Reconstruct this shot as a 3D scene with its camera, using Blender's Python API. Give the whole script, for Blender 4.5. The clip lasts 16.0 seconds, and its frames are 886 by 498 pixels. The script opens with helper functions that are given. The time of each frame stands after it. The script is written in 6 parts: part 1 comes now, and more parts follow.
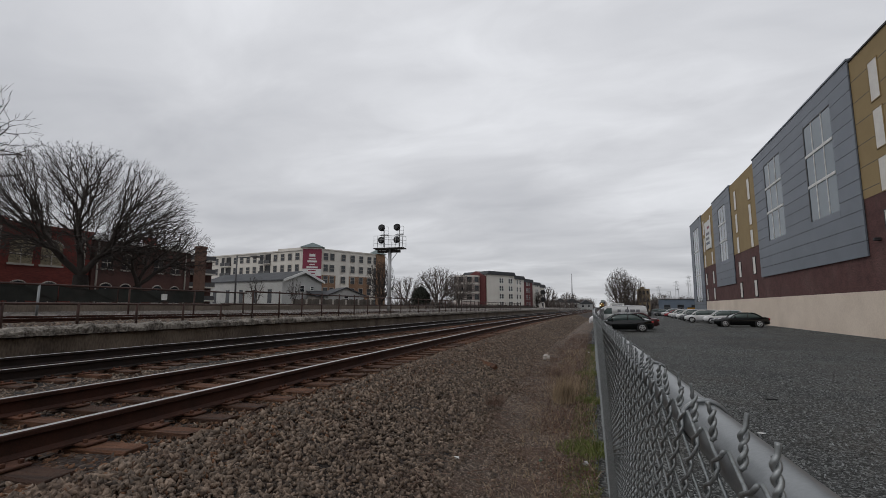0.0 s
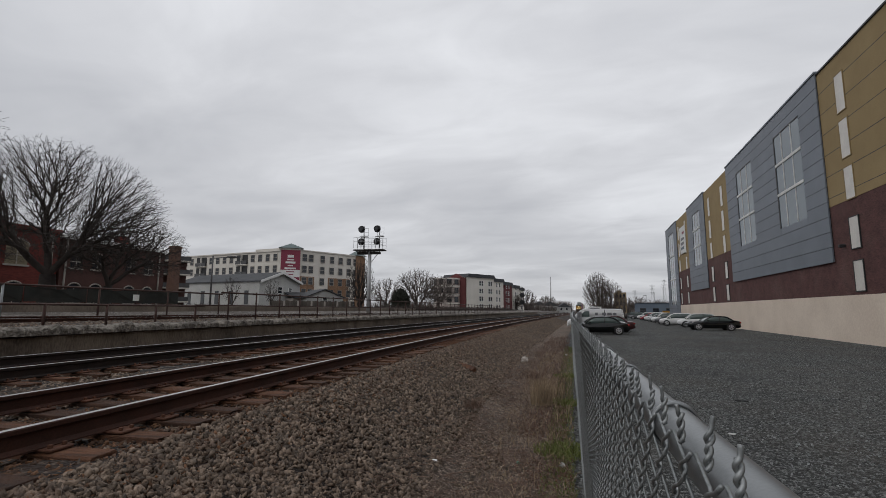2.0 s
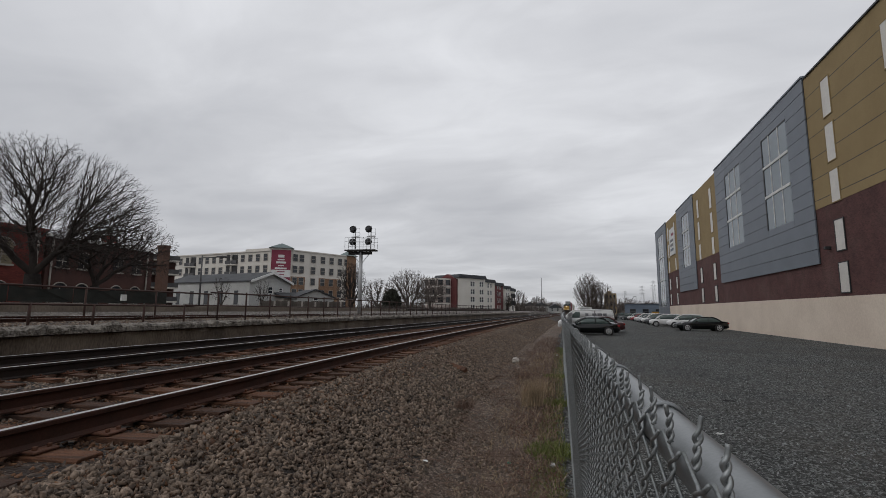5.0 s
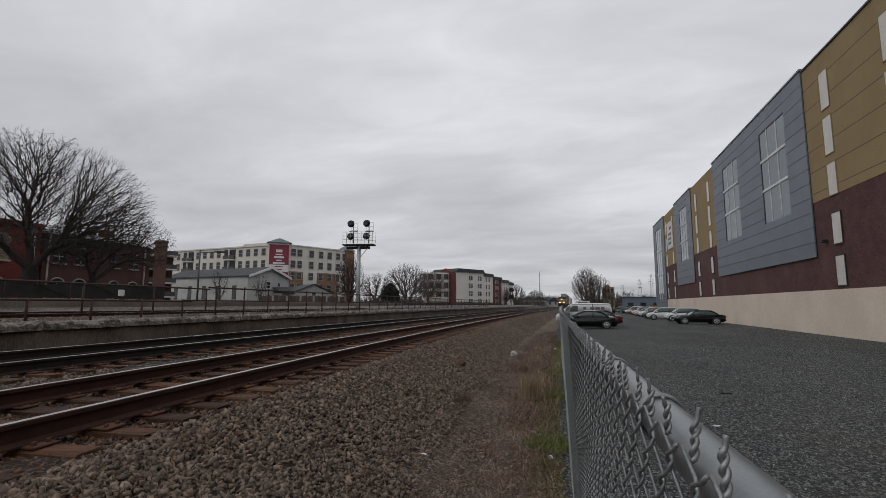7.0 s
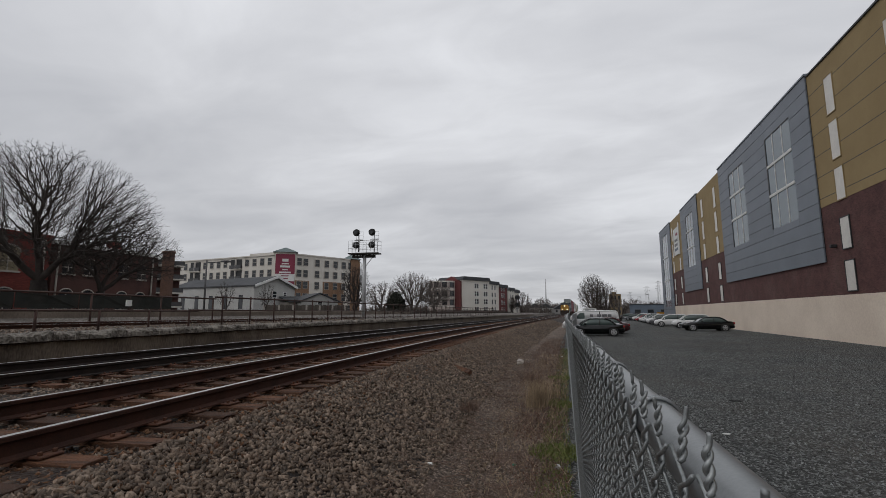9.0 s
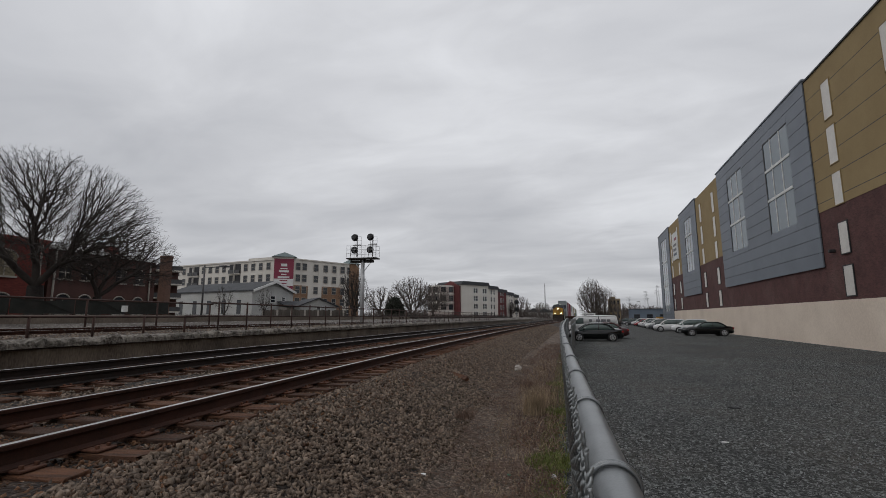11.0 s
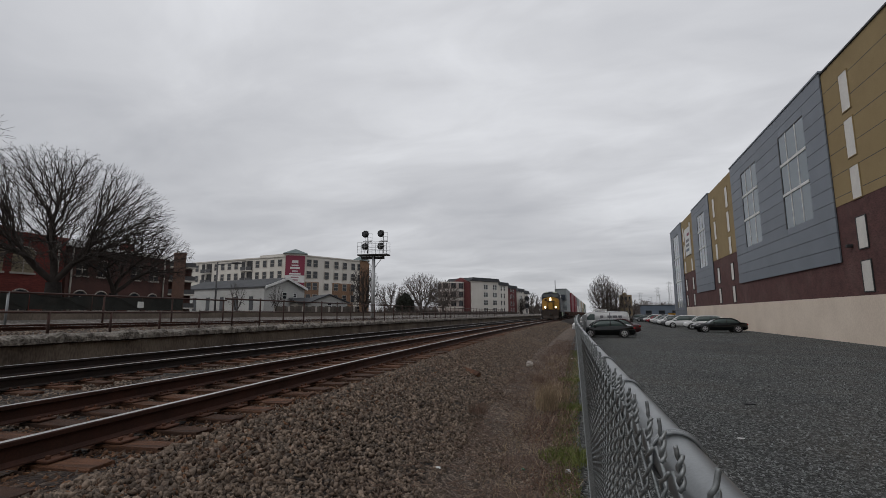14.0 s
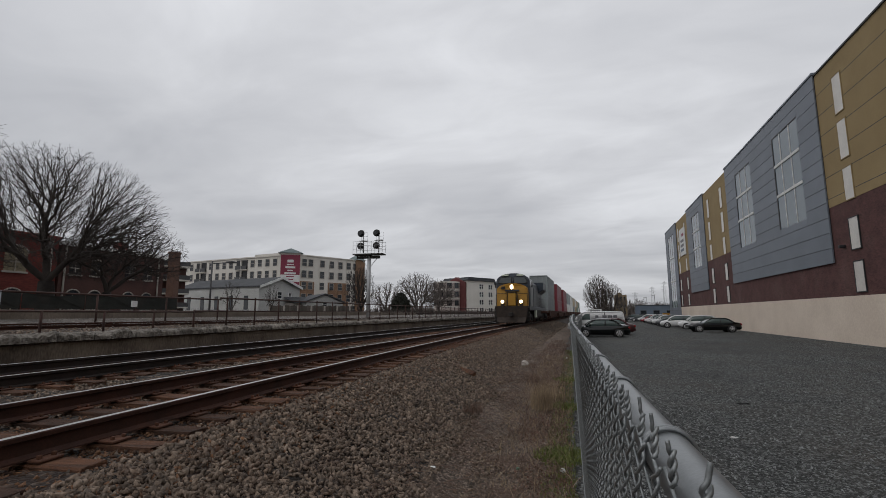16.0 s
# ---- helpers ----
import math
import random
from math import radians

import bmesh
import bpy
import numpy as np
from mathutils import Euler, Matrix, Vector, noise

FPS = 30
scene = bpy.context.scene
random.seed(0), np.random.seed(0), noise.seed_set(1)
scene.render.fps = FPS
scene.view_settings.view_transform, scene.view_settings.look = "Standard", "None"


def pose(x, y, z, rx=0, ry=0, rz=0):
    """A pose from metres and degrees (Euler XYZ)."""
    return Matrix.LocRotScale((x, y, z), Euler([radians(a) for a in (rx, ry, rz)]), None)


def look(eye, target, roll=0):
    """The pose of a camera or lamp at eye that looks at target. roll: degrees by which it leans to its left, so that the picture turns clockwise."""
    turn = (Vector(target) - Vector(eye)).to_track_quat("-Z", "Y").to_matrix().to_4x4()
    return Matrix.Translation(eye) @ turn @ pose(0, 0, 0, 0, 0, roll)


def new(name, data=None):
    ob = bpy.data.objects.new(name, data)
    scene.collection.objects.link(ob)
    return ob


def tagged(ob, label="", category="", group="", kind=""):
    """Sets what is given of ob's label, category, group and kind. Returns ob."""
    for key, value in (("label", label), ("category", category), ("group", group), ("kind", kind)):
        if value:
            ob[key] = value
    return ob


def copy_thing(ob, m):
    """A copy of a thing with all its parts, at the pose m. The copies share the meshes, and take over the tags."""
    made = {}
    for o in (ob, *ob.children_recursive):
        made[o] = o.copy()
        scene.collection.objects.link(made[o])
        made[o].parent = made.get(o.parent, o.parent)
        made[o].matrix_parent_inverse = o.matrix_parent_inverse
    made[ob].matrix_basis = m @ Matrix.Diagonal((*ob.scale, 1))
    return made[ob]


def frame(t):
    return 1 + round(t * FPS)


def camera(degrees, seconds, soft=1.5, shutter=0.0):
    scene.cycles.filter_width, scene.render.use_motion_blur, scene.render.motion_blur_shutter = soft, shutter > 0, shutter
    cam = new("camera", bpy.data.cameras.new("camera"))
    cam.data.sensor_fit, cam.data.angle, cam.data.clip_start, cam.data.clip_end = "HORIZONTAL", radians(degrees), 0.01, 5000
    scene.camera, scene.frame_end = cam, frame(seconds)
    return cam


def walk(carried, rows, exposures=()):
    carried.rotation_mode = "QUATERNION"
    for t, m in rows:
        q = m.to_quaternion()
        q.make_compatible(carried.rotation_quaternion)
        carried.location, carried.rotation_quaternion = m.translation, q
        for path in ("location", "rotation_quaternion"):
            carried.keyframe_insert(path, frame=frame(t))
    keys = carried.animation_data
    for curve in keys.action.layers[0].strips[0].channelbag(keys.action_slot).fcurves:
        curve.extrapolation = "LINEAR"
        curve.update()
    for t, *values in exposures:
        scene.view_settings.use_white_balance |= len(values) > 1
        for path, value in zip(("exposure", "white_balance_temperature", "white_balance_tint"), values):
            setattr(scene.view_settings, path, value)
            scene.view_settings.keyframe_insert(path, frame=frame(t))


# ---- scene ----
cam = camera(87.05, 16.0, soft=0.55)
PATH = [
    (0.0, pose(-0.0, -0.0, 1.97, 97.113, -0.0, 19.892)),
    (0.5, pose(0.0, -0.012, 1.971, 97.101, -0.103, 19.882)),
    (1.0, pose(0.002, -0.005, 1.969, 97.161, -0.158, 19.093)),
    (1.5, pose(0.001, -0.002, 1.97, 97.26, -0.202, 18.158)),
    (2.0, pose(0.003, 0.0, 1.971, 97.404, -0.276, 17.424)),
    (2.5, pose(0.002, -0.002, 1.971, 97.401, -0.29, 16.689)),
    (3.0, pose(0.002, 0.002, 1.97, 97.458, -0.297, 16.108)),
    (3.5, pose(0.001, 0.002, 1.97, 97.593, -0.331, 16.22)),
    (4.0, pose(0.002, -0.003, 1.972, 97.541, -0.376, 16.486)),
    (6.5, pose(0.003, 0.002, 1.97, 97.043, -0.267, 16.101)),
    (7.0, pose(0.003, 0.002, 1.97, 96.771, -0.17, 16.157)),
    (7.5, pose(0.005, 0.004, 1.97, 96.904, -0.052, 16.584)),
    (8.0, pose(0.026, -0.007, 1.957, 97.192, 0.07, 16.711)),
    (8.5, pose(0.025, -0.008, 1.959, 97.473, 0.175, 16.744)),
    (9.0, pose(0.015, 0.006, 1.965, 97.768, 0.197, 16.883)),
    (11.5, pose(0.064, 0.08, 2.005, 98.347, 0.226, 16.774)),
    (12.0, pose(0.049, 0.063, 1.997, 98.146, 0.193, 16.851)),
    (12.5, pose(0.025, 0.053, 1.986, 97.884, 0.215, 17.038)),
    (13.0, pose(0.021, 0.055, 1.984, 97.581, 0.222, 17.602)),
    (13.5, pose(0.018, 0.051, 1.983, 97.685, 0.245, 18.206)),
    (14.0, pose(0.017, 0.054, 1.983, 97.898, 0.218, 18.002)),
    (14.5, pose(0.022, 0.062, 1.982, 98.001, 0.239, 17.512)),
    (15.0, pose(0.02, 0.061, 1.981, 98.044, 0.182, 17.162)),
    (15.5, pose(0.019, 0.063, 1.98, 97.978, 0.16, 17.058)),
    (16.0, pose(0.019, 0.061, 1.979, 97.854, 0.152, 17.469)),
]
walk(cam, PATH, exposures=((0.0, 0.03), (3.0, 0.02), (6.5, -0.02), (9.0, -0.02), (12.5, -0.09), (16.0, -0.04)))

# overcast sky: pale grey cloud deck, denser and streaky towards the horizon
world = bpy.data.worlds.new("sky")
scene.world = world
world.use_nodes = True
wn, wl = world.node_tree.nodes, world.node_tree.links
wn.clear()


def wnode(kind, **inputs):
    n = wn.new(kind)
    for k, v in inputs.items():
        n.inputs[k].default_value = v
    return n


w_out = wn.new("ShaderNodeOutputWorld")
w_bg = wn.new("ShaderNodeBackground")
w_co = wn.new("ShaderNodeTexCoord")
w_sep = wn.new("ShaderNodeSeparateXYZ")
wl.new(w_co.outputs["Generated"], w_sep.inputs[0])
# cloud plane coordinates: direction divided by its height
w_h = wn.new("ShaderNodeMath")
w_h.operation = "MAXIMUM"
wl.new(w_sep.outputs["Z"], w_h.inputs[0])
w_h.inputs[1].default_value = 0.0
w_h2 = wn.new("ShaderNodeMath")
w_h2.operation = "ADD"
wl.new(w_h.outputs[0], w_h2.inputs[0])
w_h2.inputs[1].default_value = 0.13
w_div = wn.new("ShaderNodeVectorMath")
w_div.operation = "DIVIDE"
wl.new(w_co.outputs["Generated"], w_div.inputs[0])
wl.new(w_h2.outputs[0], w_div.inputs[1])
w_map = wn.new("ShaderNodeMapping")
w_map.inputs["Rotation"].default_value = (0, 0, radians(35))
w_map.inputs["Scale"].default_value = (0.62, 1.0, 0.0)
w_map.inputs["Location"].default_value = (3.1, 1.7, 0.0)
wl.new(w_div.outputs[0], w_map.inputs[0])
w_n1 = wnode("ShaderNodeTexNoise", Scale=0.75, Detail=7.0, Roughness=0.48, Distortion=0.5)
w_n2 = wnode("ShaderNodeTexNoise", Scale=2.6, Detail=6.0, Roughness=0.52, Distortion=0.7)
wl.new(w_map.outputs[0], w_n1.inputs["Vector"])
wl.new(w_map.outputs[0], w_n2.inputs["Vector"])
w_mix = wnode("ShaderNodeMix", Factor=0.26)
wl.new(w_n1.outputs["Fac"], w_mix.inputs["A"])
wl.new(w_n2.outputs["Fac"], w_mix.inputs["B"])
w_ramp = wn.new("ShaderNodeValToRGB")
wl.new(w_mix.outputs["Result"], w_ramp.inputs[0])
w_ramp.color_ramp.elements[0].position, w_ramp.color_ramp.elements[0].color = 0.30, (0.475, 0.487, 0.522, 1)
w_ramp.color_ramp.elements[1].position, w_ramp.color_ramp.elements[1].color = 0.68, (0.86, 0.875, 0.91, 1)
w_e = w_ramp.color_ramp.elements.new(0.49)
w_e.color = (0.63, 0.64, 0.672, 1)
w_bg.inputs["Strength"].default_value = 1.0
w_sky = wn.new("ShaderNodeTexSky")
w_sky.sky_type = "NISHITA"
w_sky.sun_disc = False
w_sky.sun_elevation, w_sky.sun_rotation = radians(42), radians(220)
w_bg2 = wn.new("ShaderNodeBackground")
w_bg2.inputs["Strength"].default_value = 0.05
w_add = wn.new("ShaderNodeMixShader")
w_add.inputs[0].default_value = 0.06
wl.new(w_sky.outputs[0], w_bg2.inputs["Color"])
# the cloud deck is thicker, and so darker, towards the horizon
w_low = wn.new("ShaderNodeMapRange")
w_low.inputs["From Min"].default_value, w_low.inputs["From Max"].default_value = 0.0, 0.5
w_low.inputs["To Min"].default_value, w_low.inputs["To Max"].default_value = 0.85, 1.08
wl.new(w_h.outputs[0], w_low.inputs["Value"])
w_scale = wn.new("ShaderNodeVectorMath")
w_scale.operation = "SCALE"
wl.new(w_ramp.outputs["Color"], w_scale.inputs[0])
wl.new(w_low.outputs["Result"], w_scale.inputs["Scale"])
wl.new(w_scale.outputs[0], w_bg.inputs["Color"])
wl.new(w_bg.outputs[0], w_add.inputs[1])
wl.new(w_bg2.outputs[0], w_add.inputs[2])
wl.new(w_add.outputs[0], w_out.inputs["Surface"])

sun_data = bpy.data.lights.new("sun", "SUN")
sun_data.energy, sun_data.angle, sun_data.color = 0.55, radians(25), (1.0, 0.97, 0.93)
sun = new("sun", sun_data)
sun.matrix_world = look((-25, -30, 40), (0, 0, 0))

# ---- materials ----


def material(name, color, color2=None, rough=0.85, metal=0.0, scale=4.0, fine=60.0, bump=0.15, spread=0.25,
             stains=0.0, stain_color=(0.03, 0.025, 0.02), piece=0.0, island=0.0, coords="Object", bump_scale=None, streak=None):
    """A surface with coarse and fine variation in colour and relief; scale and fine are per metre."""
    m = bpy.data.materials.new(name)
    m.use_nodes = True
    n, l = m.node_tree.nodes, m.node_tree.links
    b = n["Principled BSDF"]
    b.inputs["Roughness"].default_value, b.inputs["Metallic"].default_value = rough, metal
    co = n.new("ShaderNodeTexCoord")
    src = co.outputs[coords]
    if streak:
        mp = n.new("ShaderNodeMapping")
        mp.inputs["Scale"].default_value = streak
        l.new(src, mp.inputs[0])
        src = mp.outputs[0]
    n1, n2 = n.new("ShaderNodeTexNoise"), n.new("ShaderNodeTexNoise")
    for q, s, d in ((n1, scale, 5.0), (n2, fine, 3.0)):
        q.inputs["Scale"].default_value, q.inputs["Detail"].default_value = s, d
        l.new(src, q.inputs["Vector"])
    mix = n.new("ShaderNodeMix")
    mix.inputs["Factor"].default_value = 0.45
    l.new(n1.outputs["Fac"], mix.inputs["A"])
    l.new(n2.outputs["Fac"], mix.inputs["B"])
    ramp = n.new("ShaderNodeValToRGB")
    c1 = tuple(color)
    c2 = tuple(color2) if color2 else tuple(min(1.0, v * (1 + 2 * spread)) for v in c1)
    if not color2:
        c1 = tuple(v * (1 - spread) for v in c1)
    ramp.color_ramp.elements[0].position, ramp.color_ramp.elements[0].color = 0.36, (*c1, 1)
    ramp.color_ramp.elements[1].position, ramp.color_ramp.elements[1].color = 0.64, (*c2, 1)
    l.new(mix.outputs["Result"], ramp.inputs[0])
    col = ramp.outputs["Color"]
    if piece or island:
        if piece:
            rnd = n.new("ShaderNodeObjectInfo").outputs["Random"]
        else:
            rnd = n.new("ShaderNodeNewGeometry").outputs["Random Per Island"]
        amt = piece or island
        mr = n.new("ShaderNodeMapRange")
        mr.inputs["To Min"].default_value, mr.inputs["To Max"].default_value = 1 - amt, 1 + amt
        l.new(rnd, mr.inputs["Value"])
        mul = n.new("ShaderNodeVectorMath")
        mul.operation = "SCALE"
        l.new(col, mul.inputs[0])
        l.new(mr.outputs["Result"], mul.inputs["Scale"])
        col = mul.outputs[0]
    if stains:
        n3 = n.new("ShaderNodeTexNoise")
        n3.inputs["Scale"].default_value, n3.inputs["Detail"].default_value = scale * 0.35, 6.0
        l.new(src, n3.inputs["Vector"])
        r3 = n.new("ShaderNodeValToRGB")
        r3.color_ramp.elements[0].position, r3.color_ramp.elements[1].position = 0.5, 0.72
        r3.color_ramp.elements[1].color = (stains, stains, stains, 1)
        l.new(n3.outputs["Fac"], r3.inputs[0])
        mx = n.new("ShaderNodeMix")
        mx.data_type = "RGBA"
        l.new(r3.outputs["Color"], mx.inputs["Factor"])
        l.new(col, mx.inputs[6])
        mx.inputs[7].default_value = (*stain_color, 1)
        col = mx.outputs[2]
    l.new(col, b.inputs["Base Color"])
    if bump:
        bp = n.new("ShaderNodeBump")
        bp.inputs["Strength"].default_value, bp.inputs["Distance"].default_value = bump, bump_scale or 0.02
        l.new(n2.outputs["Fac"], bp.inputs["Height"])
        l.new(bp.outputs[0], b.inputs["Normal"])
    return m


def gravel(name, dark, mid, light, cells=26.0, patch=0.5, relief=0.03, tint=None, tint_amount=0.0):
    """Broken stone seen from a distance: each cell its own tone, dark joints, relief, larger patches and stains."""
    m = bpy.data.materials.new(name)
    m.use_nodes = True
    n, l = m.node_tree.nodes, m.node_tree.links
    b = n["Principled BSDF"]
    b.inputs["Roughness"].default_value = 0.92
    co = n.new("ShaderNodeTexCoord")
    warp = n.new("ShaderNodeTexNoise")
    warp.inputs["Scale"].default_value, warp.inputs["Detail"].default_value = cells * 0.8, 2.0
    l.new(co.outputs["Object"], warp.inputs["Vector"])
    off = n.new("ShaderNodeVectorMath")
    off.operation = "MULTIPLY_ADD"
    l.new(warp.outputs["Color"], off.inputs[0])
    off.inputs[1].default_value = (0.5 / cells,) * 3
    l.new(co.outputs["Object"], off.inputs[2])
    vo = n.new("ShaderNodeTexVoronoi")
    vo.inputs["Scale"].default_value = cells
    l.new(off.outputs[0], vo.inputs["Vector"])
    edge = n.new("ShaderNodeTexVoronoi")
    edge.feature = "DISTANCE_TO_EDGE"
    edge.inputs["Scale"].default_value = cells
    l.new(off.outputs[0], edge.inputs["Vector"])
    sep = n.new("ShaderNodeSeparateColor")
    l.new(vo.outputs["Color"], sep.inputs[0])
    ramp = n.new("ShaderNodeValToRGB")
    ramp.color_ramp.elements[0].position, ramp.color_ramp.elements[0].color = 0.1, (*dark, 1)
    ramp.color_ramp.elements[1].position, ramp.color_ramp.elements[1].color = 0.97, (*light, 1)
    e = ramp.color_ramp.elements.new(0.6)
    e.color = (*mid, 1)
    l.new(sep.outputs[0], ramp.inputs[0])
    joint = n.new("ShaderNodeMapRange")
    joint.inputs["From Max"].default_value, joint.inputs["To Min"].default_value = 0.16, 0.3
    l.new(edge.outputs["Distance"], joint.inputs["Value"])
    big = n.new("ShaderNodeTexNoise")
    big.inputs["Scale"].default_value, big.inputs["Detail"].default_value = patch, 6.0
    l.new(co.outputs["Object"], big.inputs["Vector"])
    br = n.new("ShaderNodeMapRange")
    br.inputs["From Min"].default_value, br.inputs["From Max"].default_value = 0.3, 0.7
    br.inputs["To Min"].default_value, br.inputs["To Max"].default_value = 0.68, 1.3
    l.new(big.outputs["Fac"], br.inputs["Value"])
    mul = n.new("ShaderNodeMath")
    mul.operation = "MULTIPLY"
    l.new(joint.outputs["Result"], mul.inputs[0])
    l.new(br.outputs["Result"], mul.inputs[1])
    sc = n.new("ShaderNodeVectorMath")
    sc.operation = "SCALE"
    l.new(ramp.outputs["Color"], sc.inputs[0])
    l.new(mul.outputs[0], sc.inputs["Scale"])
    col = sc.outputs[0]
    if tint:
        n3 = n.new("ShaderNodeTexNoise")
        n3.inputs["Scale"].default_value, n3.inputs["Detail"].default_value = patch * 1.7, 5.0
        l.new(co.outputs["Object"], n3.inputs["Vector"])
        r3 = n.new("ShaderNodeMapRange")
        r3.inputs["From Min"].default_value, r3.inputs["From Max"].default_value, r3.inputs["To Max"].default_value = 0.45, 0.7, tint_amount
        l.new(n3.outputs["Fac"], r3.inputs["Value"])
        mx = n.new("ShaderNodeMix")
        mx.data_type = "RGBA"
        l.new(r3.outputs["Result"], mx.inputs["Factor"])
        l.new(col, mx.inputs[6])
        mx.inputs[7].default_value = (*tint, 1)
        col = mx.outputs[2]
    l.new(col, b.inputs["Base Color"])
    bp = n.new("ShaderNodeBump")
    bp.inputs["Strength"].default_value, bp.inputs["Distance"].default_value = 1.0, relief
    l.new(edge.outputs["Distance"], bp.inputs["Height"])
    l.new(bp.outputs[0], b.inputs["Normal"])
    return m


def glass_dark(name, color=(0.02, 0.024, 0.028), rough=0.06):
    """Window glass before a dark room: a dark, glossy pane."""
    m = bpy.data.materials.new(name)
    m.use_nodes = True
    b = m.node_tree.nodes["Principled BSDF"]
    b.inputs["Base Color"].default_value = (*color, 1)
    b.inputs["Roughness"].default_value = rough
    b.inputs["IOR"].default_value = 1.5
    return m


def glow(name, color, strength):
    m = bpy.data.materials.new(name)
    m.use_nodes = True
    b = m.node_tree.nodes["Principled BSDF"]
    b.inputs["Base Color"].default_value = (0.8, 0.8, 0.75, 1)
    b.inputs["Emission Color"].default_value = (*color, 1)
    b.inputs["Emission Strength"].default_value = strength
    return m


M_ground = gravel("packed_dirt", (0.056, 0.037, 0.026), (0.178, 0.127, 0.093), (0.35, 0.275, 0.22), cells=40, patch=0.9, relief=0.03, tint=(0.085, 0.043, 0.028), tint_amount=0.7)
M_ballast = material("crushed_stone", (0.062, 0.043, 0.03), (0.208, 0.157, 0.119), scale=9, fine=70, bump=0.1, island=0.62, stains=0.35, stain_color=(0.068, 0.030, 0.016))
M_rustballast = material("rust_stained_stone", (0.04, 0.017, 0.008), (0.14, 0.07, 0.034), scale=9, fine=42, bump=0.3, island=0.8, stains=0.4, stain_color=(0.03, 0.012, 0.006))
M_lot = gravel("lot_gravel", (0.013, 0.0145, 0.0145), (0.066, 0.07, 0.069), (0.24, 0.25, 0.245), cells=32, patch=0.22, relief=0.035, tint=(0.085, 0.068, 0.05), tint_amount=0.3)
M_lotstone = material("grey_gravel", (0.058, 0.063, 0.063), (0.19, 0.198, 0.195), scale=9, fine=50, bump=0.2, island=0.85)
M_rail = material("rail_steel_brown", (0.02, 0.0062, 0.0028), (0.052, 0.0155, 0.007), rough=0.95, scale=3, fine=90, bump=0.2)
# darker copy of the rail steel: the second track's shade is in the colour
M_rail_shaded = material("rail_steel_shaded", (0.0065, 0.0036, 0.0026), (0.019, 0.009, 0.0055), rough=0.9, scale=3, fine=90, bump=0.2)
M_railtop = material("polished_steel", (0.46, 0.45, 0.44), (0.6, 0.59, 0.58), rough=0.4, metal=1.0, scale=2, fine=40, bump=0.02)
M_tie = material("weathered_tie", (0.036, 0.0145, 0.007), (0.15, 0.064, 0.03), rough=0.9, scale=3, fine=50, bump=0.8, piece=0.45, streak=(1, 6, 6), stains=0.5, stain_color=(0.018, 0.010, 0.007))
M_plate = material("rusty_plate", (0.05, 0.02, 0.011), (0.14, 0.058, 0.032), rough=0.8, metal=0.2, scale=12, fine=90, bump=0.3, piece=0.3)
M_concrete = material("old_concrete", (0.055, 0.04, 0.029), (0.17, 0.134, 0.1), scale=1.3, fine=25, bump=0.6, stains=0.7, stain_color=(0.022, 0.017, 0.013), streak=(1, 1, 0.35))
M_cap = material("crumbled_concrete", (0.045, 0.036, 0.029), (0.33, 0.3, 0.26), scale=5, fine=16, bump=1.0, bump_scale=0.1, stains=0.6, stain_color=(0.03, 0.024, 0.019))
M_platform = gravel("platform_gravel", (0.05, 0.04, 0.033), (0.14, 0.118, 0.1), (0.34, 0.31, 0.285), cells=12, patch=0.35, relief=0.05, tint=(0.05, 0.038, 0.03), tint_amount=0.7)
M_galv = material("galvanized_steel", (0.195, 0.205, 0.21), (0.24, 0.252, 0.258), rough=0.4, metal=0.75, scale=30, fine=400, bump=0.02)
M_post = material("weathered_post", (0.07, 0.075, 0.076), (0.12, 0.127, 0.128), rough=0.55, metal=0.5, scale=6, fine=80, bump=0.05)
M_wire = material("galvanized_wire", (0.15, 0.16, 0.161), (0.3, 0.316, 0.318), rough=0.45, metal=0.6, scale=40, fine=300, bump=0.05)
M_cream = material("cream_block", (0.6, 0.5, 0.41), (0.72, 0.615, 0.51), rough=0.9, scale=0.35, fine=8, bump=0.1, stains=0.18, stain_color=(0.3, 0.24, 0.19))
M_brownbrick = material("dark_red_brick", (0.058, 0.023, 0.021), (0.098, 0.04, 0.036), rough=0.9, scale=1.2, fine=14, bump=0.2, stains=0.3, stain_color=(0.15, 0.095, 0.08))


